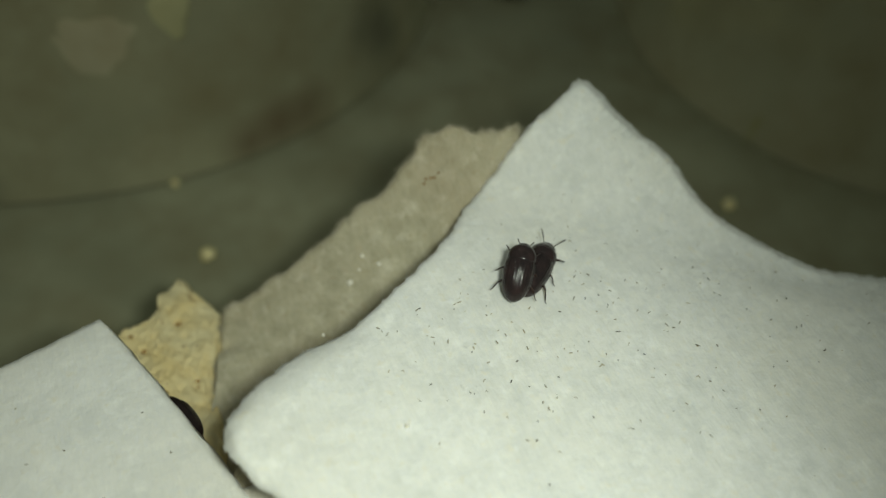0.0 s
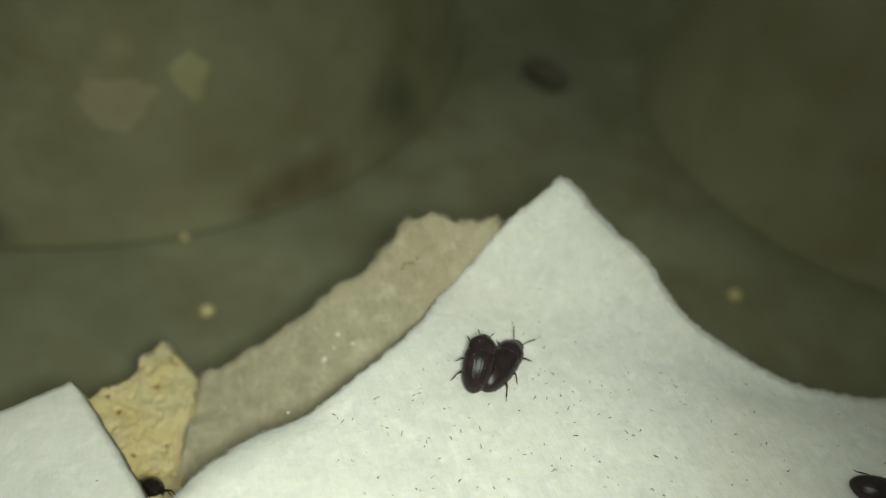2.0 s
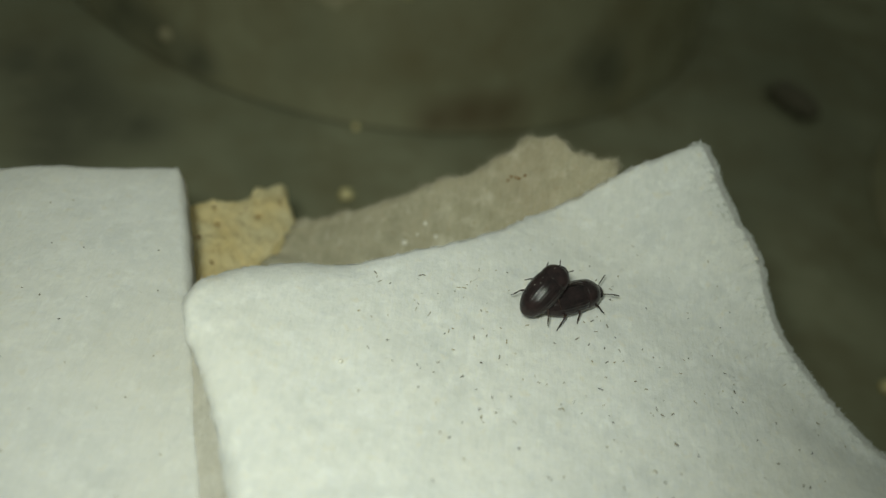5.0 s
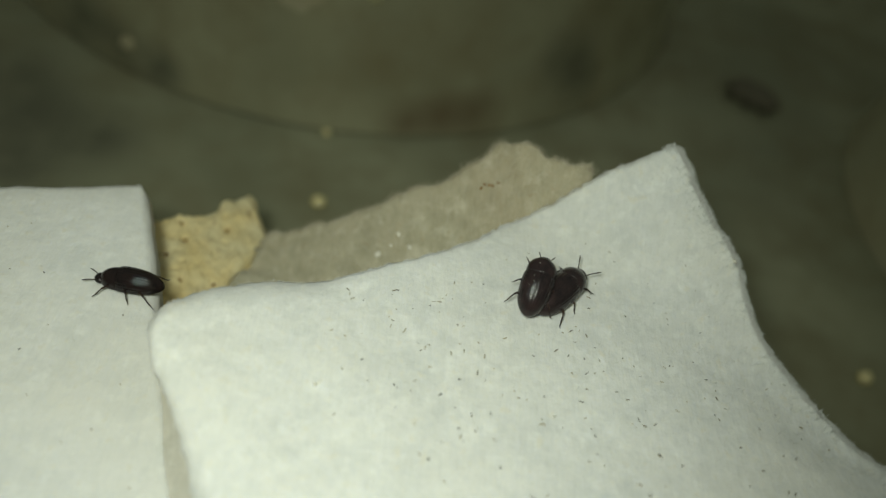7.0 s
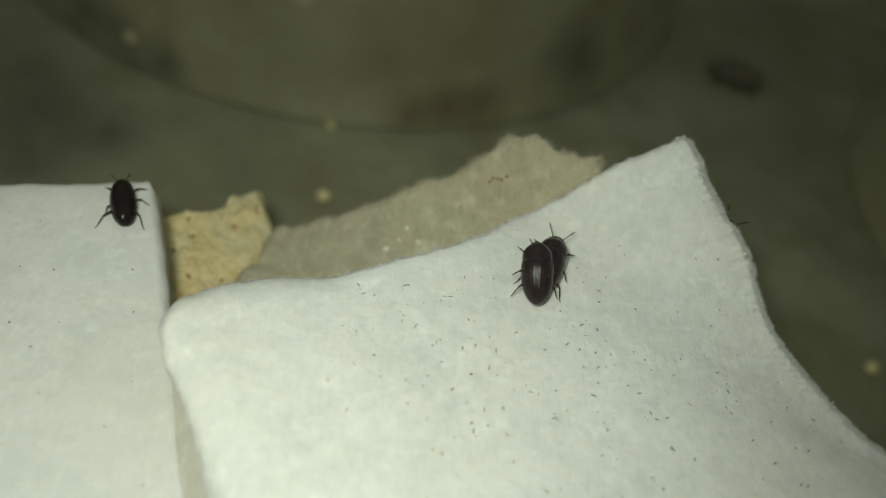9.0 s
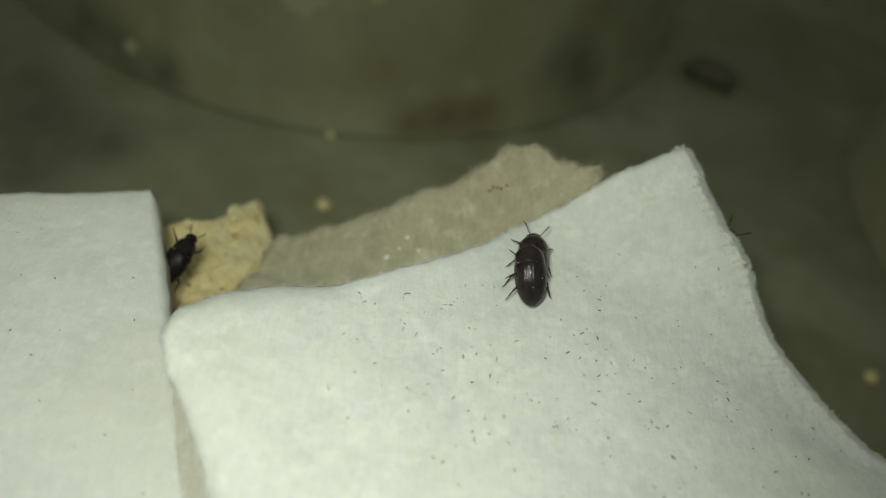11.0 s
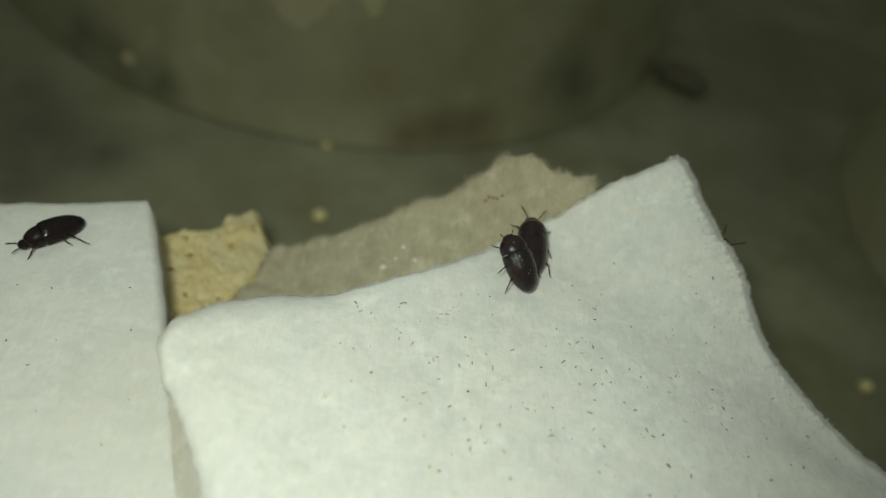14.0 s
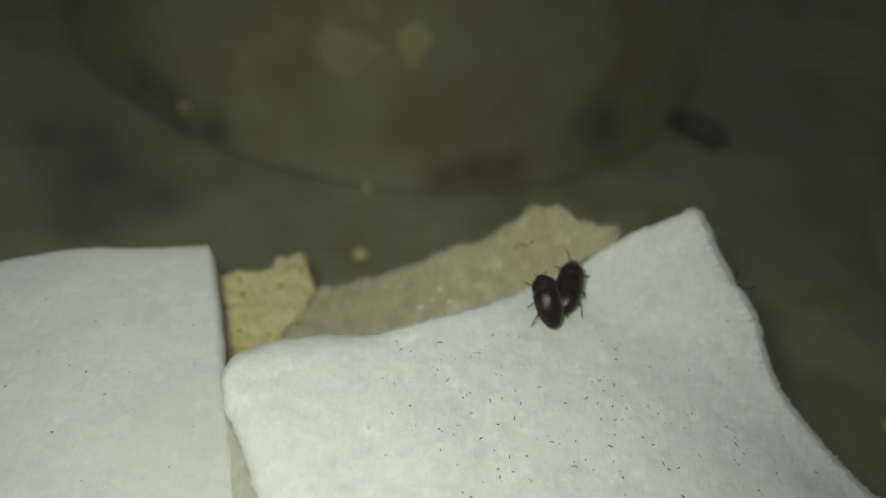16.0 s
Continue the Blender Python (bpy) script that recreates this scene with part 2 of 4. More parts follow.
def curve(points, n):
    """n + 1 places along a smooth line through the points, evenly spaced."""
    p = np.array([points[0], *points, points[-1]], float)
    dense = []
    for i in range(1, len(p) - 2):
        for s in np.linspace(0, 1, 24, endpoint=False):
            a, b, c, d = p[i - 1 : i + 3]
            dense.append(0.5 * (2 * b + (c - a) * s + (2 * a - 5 * b + 4 * c - d) * s**2 + (3 * b - a - 3 * c + d) * s**3))
    dense = np.array(dense + [p[-1]])
    way = np.r_[0, np.cumsum(np.linalg.norm(np.diff(dense, axis=0), axis=1))]
    at = np.linspace(0, way[-1], n + 1)
    return np.stack([np.interp(at, way, dense[:, k]) for k in range(dense.shape[1])], 1)


def rough(x, y, z, size, seed=0.0):
    return noise.noise(Vector((x / size + seed, y / size - seed, z / size + 3.1 * seed)))


def tube(bm, points, radii, sides=7):
    rings = []
    for i, p in enumerate(points):
        p = Vector(p)
        ahead = Vector(points[min(i + 1, len(points) - 1)]) - Vector(points[max(i - 1, 0)])
        q = ahead.to_track_quat("Z", "Y")
        rings.append([bm.verts.new(p + q @ Vector((math.cos(a) * radii[i], math.sin(a) * radii[i], 0)))
                      for a in (k * 2 * math.pi / sides for k in range(sides))])
    for a, b in zip(rings, rings[1:]):
        for k in range(sides):
            bm.faces.new((a[k], a[(k + 1) % sides], b[(k + 1) % sides], b[k]))
    bm.faces.new(rings[0][::-1])
    bm.faces.new(rings[-1])


def hairs(name, roots, mat, parent, seed, long=(0.03, 0.09), thick=0.0022):
    """Thin bent fibres: each root is a place and the way it leans."""
    rng = random.Random(seed)
    verts, faces = [], []
    for place, way in roots:
        d = Vector([w + rng.uniform(-0.8, 0.8) for w in way]).normalized()
        side = d.cross(Vector((rng.uniform(-1, 1), rng.uniform(-1, 1), rng.uniform(-1, 1)))).normalized()
        up = d.cross(side)
        l = rng.uniform(*long)
        bend = rng.uniform(-0.35, 0.35) * l
        n = len(verts)
        for f, r in ((0, 1.0), (0.5, 0.8), (1.0, 0.3)):
            c = Vector(place) + d * (l * f) + side * (bend * f * f)
            for k in range(3):
                a = k * 2.094
                verts.append(c + (side * math.cos(a) + up * math.sin(a)) * thick * r)
        for ring in (0, 3):
            for k in range(3):
                faces.append((n + ring + k, n + ring + (k + 1) % 3, n + ring + 3 + (k + 1) % 3, n + ring + 3 + k))
        faces.append((n + 6, n + 7, n + 8))
    ob = from_lists(name, verts, faces, mat, parent)
    ob["kind"] = "stuff"
    return ob


# ---- the box: floor, walls, and the round tub standing in it ----
FLOOR_W, FLOOR_N, FLOOR_S, FLOOR_Z = 20.0, 26.0, -16.0, -0.8


def slab_box(name, lo, hi, mat, label, category, bevel=0.05):
    bm = bmesh.new()
    bmesh.ops.create_cube(bm, size=1)
    for v in bm.verts:
        v.co = [lo[k] + (v.co[k] + 0.5) * (hi[k] - lo[k]) for k in range(3)]
    bmesh.ops.bevel(bm, geom=bm.edges[:], offset=bevel, segments=2, affect="EDGES")
    ob = linked(name, bm, mat, smooth=False)
    return tagged(ob, label, category, kind="structure")


slab_box("floor", (-FLOOR_W, FLOOR_S, FLOOR_Z - 0.3), (FLOOR_W, FLOOR_N, FLOOR_Z), FLOOR_PLASTIC,
         "smoky olive plastic floor of a box, smeared and glossy", "floor")
slab_box("wall_north", (-FLOOR_W, FLOOR_N, FLOOR_Z - 0.3), (FLOOR_W, FLOOR_N + 0.3, 9), WALL_PLASTIC, "smoky plastic side of the box", "wall")
slab_box("wall_south", (-FLOOR_W, FLOOR_S - 0.3, FLOOR_Z - 0.3), (FLOOR_W, FLOOR_S, 9), WALL_PLASTIC, "smoky plastic side of the box", "wall")
slab_box("wall_west", (-FLOOR_W - 0.3, FLOOR_S, FLOOR_Z - 0.3), (-FLOOR_W, FLOOR_N, 9), WALL_PLASTIC, "smoky plastic side of the box", "wall")
slab_box("wall_east", (FLOOR_W, FLOOR_S, FLOOR_Z - 0.3), (FLOOR_W + 0.3, FLOOR_N, 9), WALL_PLASTIC, "smoky plastic side of the box", "wall")


def lathe(name, cx, cy, profile, mat, parent, n=160):
    bm = bmesh.new()
    rings = [[bm.verts.new((cx + q * math.cos(a), cy + q * math.sin(a), FLOOR_Z + z)) for a in (k * 2 * math.pi / n for k in range(n))]
             for q, z in profile]
    for a, b in zip(rings, rings[1:]):
        for k in range(n):
            bm.faces.new((a[k], a[(k + 1) % n], b[(k + 1) % n], b[k]))
    return linked(name, bm, mat, parent)


def round_tub(cx, cy, r, mat, rim_mat, tall):
    """An upturned round tub: a slanting wall with a thickness, the rim it stands on and its flat base on top."""
    root = new("round_tub")
    lean = 0.19
    top = r - lean * tall
    lathe("side_wall", cx, cy, [(r - 0.02, 0.06), (r - lean * 1.0, 1.0), (r - lean * 3.0, 3.0), (r - lean * (tall - 0.02), tall - 0.02), (top, tall), (top - 0.02, tall), (top - 0.15, tall - 0.01), (r - lean * 3.0 - 0.15, 3.0), (r - 0.17, 0.06)], mat, root)
    lathe("rim", cx, cy, [(r - 0.25, 0.0), (r - 0.04, 0.0), (r - 0.023, 0.02), (r - 0.023, 0.058), (r - 0.25, 0.058), (r - 0.25, 0.0)], rim_mat, root)
    lathe("base", cx, cy, [(top - 0.16, tall - 0.1), (top - 0.16, tall - 0.005), (top - 0.2, tall), (0.02, tall)], mat, root)
    tagged(root, "upturned round smoky plastic tub with slanting sides", "tub")


round_tub(-1.42, 14.52, 7.8, TUB_PLASTIC, RIM_PLASTIC, 6.26)
round_tub(14.29, 6.93, 5.5, MILKY_PLASTIC, MILKY_PLASTIC, 6.26)


def wall_blob(x, y, z, w, h, mat, label, seed):
    """A flat blob on the tub's slanting wall; the larger two paint the bread's reflection."""
    bm = bmesh.new()
    bmesh.ops.create_icosphere(bm, subdivisions=4, radius=1)
    for v in bm.verts:
        k = 1 + 0.30 * rough(*v.co, 0.8, seed) + 0.14 * rough(*v.co, 0.35, seed + 2)
        q = Vector((v.co.x * w * k, v.co.y * 0.03 * k, v.co.z * h * k))
        v.co = Vector((x + q.x, y + q.y + 0.19 * q.z + 0.064 * q.x**2, z + q.z))
    tagged(linked("crumb", bm, mat), label, "crumb", "crumbs on the tub")


wall_blob(-1.49, 7.21, 1.67, 0.637, 0.55, DIM_BLOB, "dim beige blob painting the bread's reflection in the smoky tub", 4.0)
wall_blob(-0.68, 7.31, 1.97, 0.462, 0.418, YELLOW_BLOB, "dim yellowish blob painting the bread's reflection in the smoky tub", 8.0)
wall_blob(-4.39, 7.4, -0.23, 0.143, 0.132, DIM_BLOB, "small pinkish spot on the smoky tub", 6.0)


def wall_streak(x, y, z, wide, tall, turn):
    """A narrow pale streak on the milky tub's slanting wall."""
    bm = bmesh.new()
    bmesh.ops.create_icosphere(bm, subdivisions=3, radius=1)
    for v in bm.verts:
        k = 1 + 0.3 * rough(*v.co, 0.7, 5.0)
        v.co = Vector((v.co.x * 0.03, v.co.y * wide * k, v.co.z * tall * k))
    bm.transform(Matrix.Translation((x, y, z)) @ Matrix.Rotation(radians(turn), 4, "Z") @ Matrix.Rotation(math.atan(0.19), 4, "Y"))
    tagged(linked("drip", bm, YELLOW_BLOB), "pale short streak on the milky tub", "drip")


wall_streak(9.35, 4.7, -0.46, 0.077, 0.3, 24)

# ---- the two felt pads and the damp pulp under them ----
PAD_H = 3.2


def right_height(x, y):
    """The right pad lies level, curls up to its far corner and rises a little to the other side."""
    d = 0.6 * x + 0.8 * y
    z = min(0.648 * max(0.0, d - 1.85) ** 2, 1.2) + 0.10 * max(0.0, -0.2 - x) ** 2
    rim = float(np.interp(x, [-1.401, -1.309, -0.991, -0.647, -0.13, 0.49], [-0.185, 0.022, 0.26, 0.429, 0.505, 0.84]))
    rolled = min(1.0, max(0.0, (0.12 - x) / 0.7))
    return PAD_H + z - 0.9 * min(0.42, max(0.0, 0.38 + y - rim)) ** 2 * rolled**2 * (3 - 2 * rolled)


def left_height(x, y):
    return PAD_H - 0.55


R_BACK = [(-1.401, -0.185), (-1.309, 0.022), (-0.991, 0.26), (-0.647, 0.429), (-0.13, 0.505), (0.49, 0.84), (0.98, 1.15), (1.26, 1.41), (1.97, 1.80), (2.48, 1.88)]
R_RIGHT = [(5.95, -4.0), (5.59, -1.3), (4.635, -0.64), (4.19, -0.37), (3.80, 0.03), (3.42, 0.525), (3.18, 1.05), (2.86, 1.465), (2.61, 1.825), (2.48, 1.88)]
R_LEFT = [(0.3, -4), (-0.3, -2.501), (-0.757, -1.417), (-1.054, -0.857), (-1.284, -0.525), (-1.401, -0.185)]
L_BACK = [(-6.661, -0.837), (-4.714, 0.445), (-3.484, 1.203), (-2.766, 1.429), (-2.08, 1.634)]
L_RIGHT = [(0.206, -4.014), (-0.429, -2.733), (-0.85, -1.626), (-1.249, -0.539), (-1.639, 0.516), (-1.885, 1.152), (-2.08, 1.634)]
L_LEFT = [(-7.686, -4.014), (-7.174, -2.374), (-6.661, -0.837)]


def felt_pad(name, back, right, left, height, seed, label, fuzz, ragged=0.018, sag=0.0, sparse=250, mat=FELT, thick=0.115, taper=0.65, flare=0.0):
    """A thick soft sheet between four edges, with a fluffy rim."""
    root = new(name)
    nu, nv = 130, 110
    b, r, l = curve(back, nu), curve(right, nv), curve(left, nv)
    f = np.linspace(l[0], r[0], nu + 1)
    top = {}
    for i in range(nu + 1):
        u = i / nu
        for j in range(nv + 1):
            v = j / nv
            lip_off = u * float(np.linalg.norm(r[j] - l[j]))
            rim_off = (1 - u) * float(np.linalg.norm(r[j] - l[j]))
            p = (1 - v) * f[i] + v * b[i] + (1 - u) * l[j] + u * r[j]
            p = p - ((1 - u) * (1 - v) * l[0] + u * (1 - v) * r[0] + (1 - u) * v * l[-1] + u * v * r[-1])
            x, y = p
            edge = min(u, 2 if sag else 1 - u, v * 3, 1 - v) * 60
            z = height(x, y) + 0.014 * rough(x, y, 0, 0.6, seed) + 0.004 * rough(x, y, 0, 0.15, seed + 4) - 0.03 * math.exp(-edge * 1.2) - sag * (1 - 0.65 * v**6) * (math.exp(-(rim_off / 0.5) ** 1.5) + (0.5 if sag else 0) * math.exp(-lip_off / 0.10))
            k = math.exp(-min(u, 1 - u, v * 3, 1 - v) * 36)
            top[i, j] = (x + k * (ragged * rough(x, y, 1, 0.05, seed) + 0.014 * rough(x, y, 1, 0.16, seed)),
                         y + k * (ragged * rough(x, y, 2, 0.05, seed) + 0.014 * rough(x, y, 2, 0.16, seed)), z)
    verts, index = [], {}
    for layer, drop in ((0, 0.0), (1, thick * 0.52), (2, thick)):
        for i in range(nu + 1):
            for j in range(nv + 1):
                if layer == 1 and not (i in (0, nu) or j in (0, nv)):
                    continue
                x, y, z = top[i, j]
                x += flare * layer / 2 if i == nu else 0.0
                index[layer, i, j] = len(verts)
                inner = min(i, nu - i, j * 3, nv - j)
                verts.append((x, y, z - drop * (1 - taper * math.exp(-inner * 0.45))))
    faces = []
    for i in range(nu):
        for j in range(nv):
            q = [(i, j), (i + 1, j), (i + 1, j + 1), (i, j + 1)]
            faces.append([index[(0, *c)] for c in q])
            faces.append([index[(2, *c)] for c in q[::-1]])
    rim = [(i, 0) for i in range(nu)] + [(nu, j) for j in range(nv)] + [(i, nv) for i in range(nu, 0, -1)] + [(0, j) for j in range(nv, 0, -1)]
    for a, c in zip(rim, rim[1:] + rim[:1]):
        for k in (0, 1):
            faces.append([index[(k, *c)], index[(k, *a)], index[(k + 1, *a)], index[(k + 1, *c)]])
    from_lists("sheet", verts, faces, mat, root)
    rng = random.Random(int(seed * 10))
    roots = []
    seen = [c for c in rim if c[1] > 0]
    for a, c in zip(seen, seen[1:]):
        if abs(a[0] - c[0]) + abs(a[1] - c[1]) > 1:
            continue
        i, j = a
        out = Vector(((-1 if i == 0 else 1 if i == nu else 0), (1 if j == nv else 0), 0.35))
        start, end = Vector(top[a]), Vector(top[c])
        for _ in range(int((end - start).length * (3000 if sag and i == nu else 1500))):
            x, y, z = start.lerp(end, rng.random())
            back = rng.uniform(0.0, 0.05)
            if rough(x, y, 3, 0.07, seed) < rng.uniform(-0.5, 0.15):
                continue
            roots.append(((x - back * out.x, y - back * out.y, z - rng.uniform(-0.006, 0.012)), out))
    hairs("edge_fuzz", roots, FIBRE, root, seed, fuzz, 0.0013)
    loose = []
    for _ in range(sparse):
        i, j = rng.randrange(2, nu - 1), rng.randrange(25, nv - 1)
        x, y, z = top[i, j]
        loose.append(((x, y, z - 0.002), (rng.uniform(-1, 1), rng.uniform(-1, 1), 0.15)))
    if sag:
        for _ in range(9000):
            i, j = nu - int(rng.expovariate(1 / 9.0)) - 1, rng.randrange(20, nv)
            if i < 40 or rough(top[i, j][0], top[i, j][1], 0, 0.09, seed) < -0.12:
                continue
            a, b = Vector(top[i, j]), Vector(top[i + 1, j + 1])
            x, y, z = a.lerp(b, rng.random())
            loose.append(((x, y, z - 0.004), (rng.uniform(-0.4, 1), rng.uniform(-0.3, 0.9), rng.uniform(0.05, 0.45))))
    hairs("loose_fuzz", loose, FIBRE, root, seed + 1, (0.02, 0.06), 0.0013)
    if sag:
        frost = []
        for _ in range(15000):
            j = rng.randrange(45, nv)
            a, b = Vector(top[nu, j]), Vector(top[nu, j + 1])
            x, y, z = a.lerp(b, rng.random())
            if rough(x, y, 4, 0.06, seed) < rng.uniform(-0.45, 0.1):
                continue
            inward = min(0.32, rng.expovariate(1 / 0.055))
            k = min(nu, max(0, nu - int(inward / 0.045)))
            x, y, z = (x, y, z - rng.uniform(0.0, 0.04)) if k == nu else top[k, j]
            frost.append(((x + rng.uniform(-0.02, 0.02), y + rng.uniform(-0.03, 0.03), z - 0.003), (rng.uniform(-0.2, 1), rng.uniform(-0.2, 0.8), rng.uniform(0.1, 0.7))))
        hairs("frosty_fuzz", frost, FROST, root, seed + 2, (0.010, 0.034), 0.0022)
    return tagged(root, label, "felt pad")


felt_pad("felt_pad", R_BACK, R_RIGHT, R_LEFT, right_height, 1.3, "white felt pad with a curled corner and dark droppings", (0.006, 0.026), 0.02, 0.20, 500)
felt_pad("felt_pad", L_BACK, L_RIGHT, L_LEFT, left_height, 6.7, "flat white felt pad beside the bread", (0.005, 0.014), 0.006, mat=WORN_FELT, thick=0.24, taper=0.15, flare=0.07)
U_BACK = [(-2.6, -0.55), (-1.75, -0.22), (-0.95, -0.42)]
U_RIGHT = [(0.75, -4.0), (0.1, -2.5), (-0.4, -1.4), (-0.95, -0.42)]
U_LEFT = [(-3.6, -4.0), (-3.2, -2.5), (-2.6, -0.55)]


def scrap_height(x, y):
    """Flat beneath one pad, then rising to touch the underside of the other."""
    f = min(1.0, max(0.0, (x + 1.2 + 0.35 * (y + 0.6) + 0.14) / 0.75))
    return left_height(x, y) - 0.07 + (right_height(x, y) - left_height(x, y) - 0.02) * f * f * (3 - 2 * f)


felt_pad("felt_pad", U_BACK, U_RIGHT, U_LEFT, scrap_height, 9.1, "beige stained felt scrap lying beneath the two pads", (0.005, 0.017), mat=SCRAP_FELT)


def pulp_wad():
    """The heap of damp paper pulp under both pads; one flank slopes up behind the pads."""
    root = new("pulp_wad")
    edge = curve([(-7.2, -1.6), (-6.2, -1.1), (-4.5, 0.1), (-3.3, 0.8), (-2.35, 1.1), (-2.1, 0.75), (-1.85, 0.1), (-1.7, -0.15), (-1.55, 0.1),
                  (-1.42, 0.9), (-1.24, 1.5), (-1.04, 2.02), (-0.7, 2.04), (-0.1, 2.02), (0.45, 2.06), (0.75, 2.05), (1.08, 2.18), (1.35, 2.14),
                  (1.60, 1.93), (1.90, 1.83), (2.15, 1.65), (2.5, 1.45), (2.9, 0.8), (3.2, 0.2), (3.8, -0.5), (4.6, -1.1), (5.6, -1.8), (5.8, -3.9)], 420)
    nu, nv = 420, 46
    base = np.stack([np.linspace(-7.0, 5.4, nu + 1), np.full(nu + 1, -3.9)], 1)
    rback = curve(R_BACK, 200)
    verts, faces = [], []
    for i in range(nu + 1):
        for j in range(nv + 1):
            v = 1 - (1 - j / nv) ** 1.6
            x, y = base[i] * (1 - v) + edge[i] * v
            x += 0.03 * rough(x, y, 5, 0.22, 2.0) * v
            y += (0.05 * rough(x, y, 6, 0.2, 2.0) + 0.03 * rough(x, y, 8, 0.07, 2.0)) * v
            line = float(np.interp(x, rback[:, 0], rback[:, 1])) if -1.9 < x < 2.5 else 99
            slope = PAD_H - 0.95 + 0.75 * (x - 0.2) + 0.8 * max(y - 1.55, -0.2)
            slope = max(slope, PAD_H - 1.60 - 1.2 * max(0.0, y - 1.65))
            over = right_height(x, y) + 0.06 * math.exp(-abs(line - y) / 0.15)
            front = min(1.0, max(0.0, (-0.3 - y) / 0.3))
            near = min(1.0, max(0.0, 0.5 + (-0.95 - 0.35 * (y + 0.6) - x + 0.3 * front) / 0.3))
            under = over - near * max(0.0, over - left_height(x, y)) - 0.125 - 0.2 * near * front
            g = min(1.0, max(0.0, (x - 0.8) / 0.5))
            w = min(1.0, max(0.0, (y - line + 0.10 + 0.15 * g) / (0.5 - 0.3 * g))) if line < 50 else 0.0
            w = w * w * (3 - 2 * w)
            z = min(under, slope * w + under * (1 - w)) if w < 1 else slope
            z = min(z, right_height(x, y) + max(-0.1, 8.0 * (y - line - 0.02))) if x > 0.9 and line < 50 else z
            z += 0.03 * rough(x, y, 0, 0.3, 9.0) * w + 0.014 * rough(x, y, 0, 0.09, 5.0) * w
            if j > nv - 3:
                z -= 0.02 * (j - nv + 3)
            verts.append((x, y, max(z, FLOOR_Z + 0.1)))
    n = nv + 1
    for i in range(nu):
        for j in range(nv):
            a = i * n + j
            faces.append((a, a + n, a + n + 1, a + 1))
    rim = [i * n + nv for i in range(nu + 1)] + [nu * n + j for j in range(nv - 1, -1, -1)] + [i * n for i in range(nu - 1, -1, -1)] + [j for j in range(1, nv)]
    low = len(verts)
    for k in rim:
        x, y, z = verts[k]
        verts.append((x, y, FLOOR_Z))
    m = len(rim)
    for k in range(m):
        faces.append((rim[k], rim[(k + 1) % m], low + (k + 1) % m, low + k))
    faces.append([low + k for k in range(m)][::-1])
    from_lists("pulp", verts, faces, PULP, root)
    rng = random.Random(5)
    roots = []
    for i in range(nu + 1):
        x, y, z = verts[i * n + nv]
        if -1.6 < x < 2.3:
            for _ in range(60):
                roots.append(((x + rng.uniform(-0.03, 0.03), y - rng.uniform(0, 0.07), z + rng.uniform(-0.06, 0.02)), (-0.9 if x < -1.05 else rng.uniform(-0.7, 0.7), rng.uniform(0.2, 1), rng.uniform(0, 0.8))))
    hairs("edge_fuzz", roots, PULP_FIBRE, root, 8, (0.012, 0.07), 0.0013)
    tagged(root, "beige damp paper pulp heaped under the pads", "paper pulp")


pulp_wad()


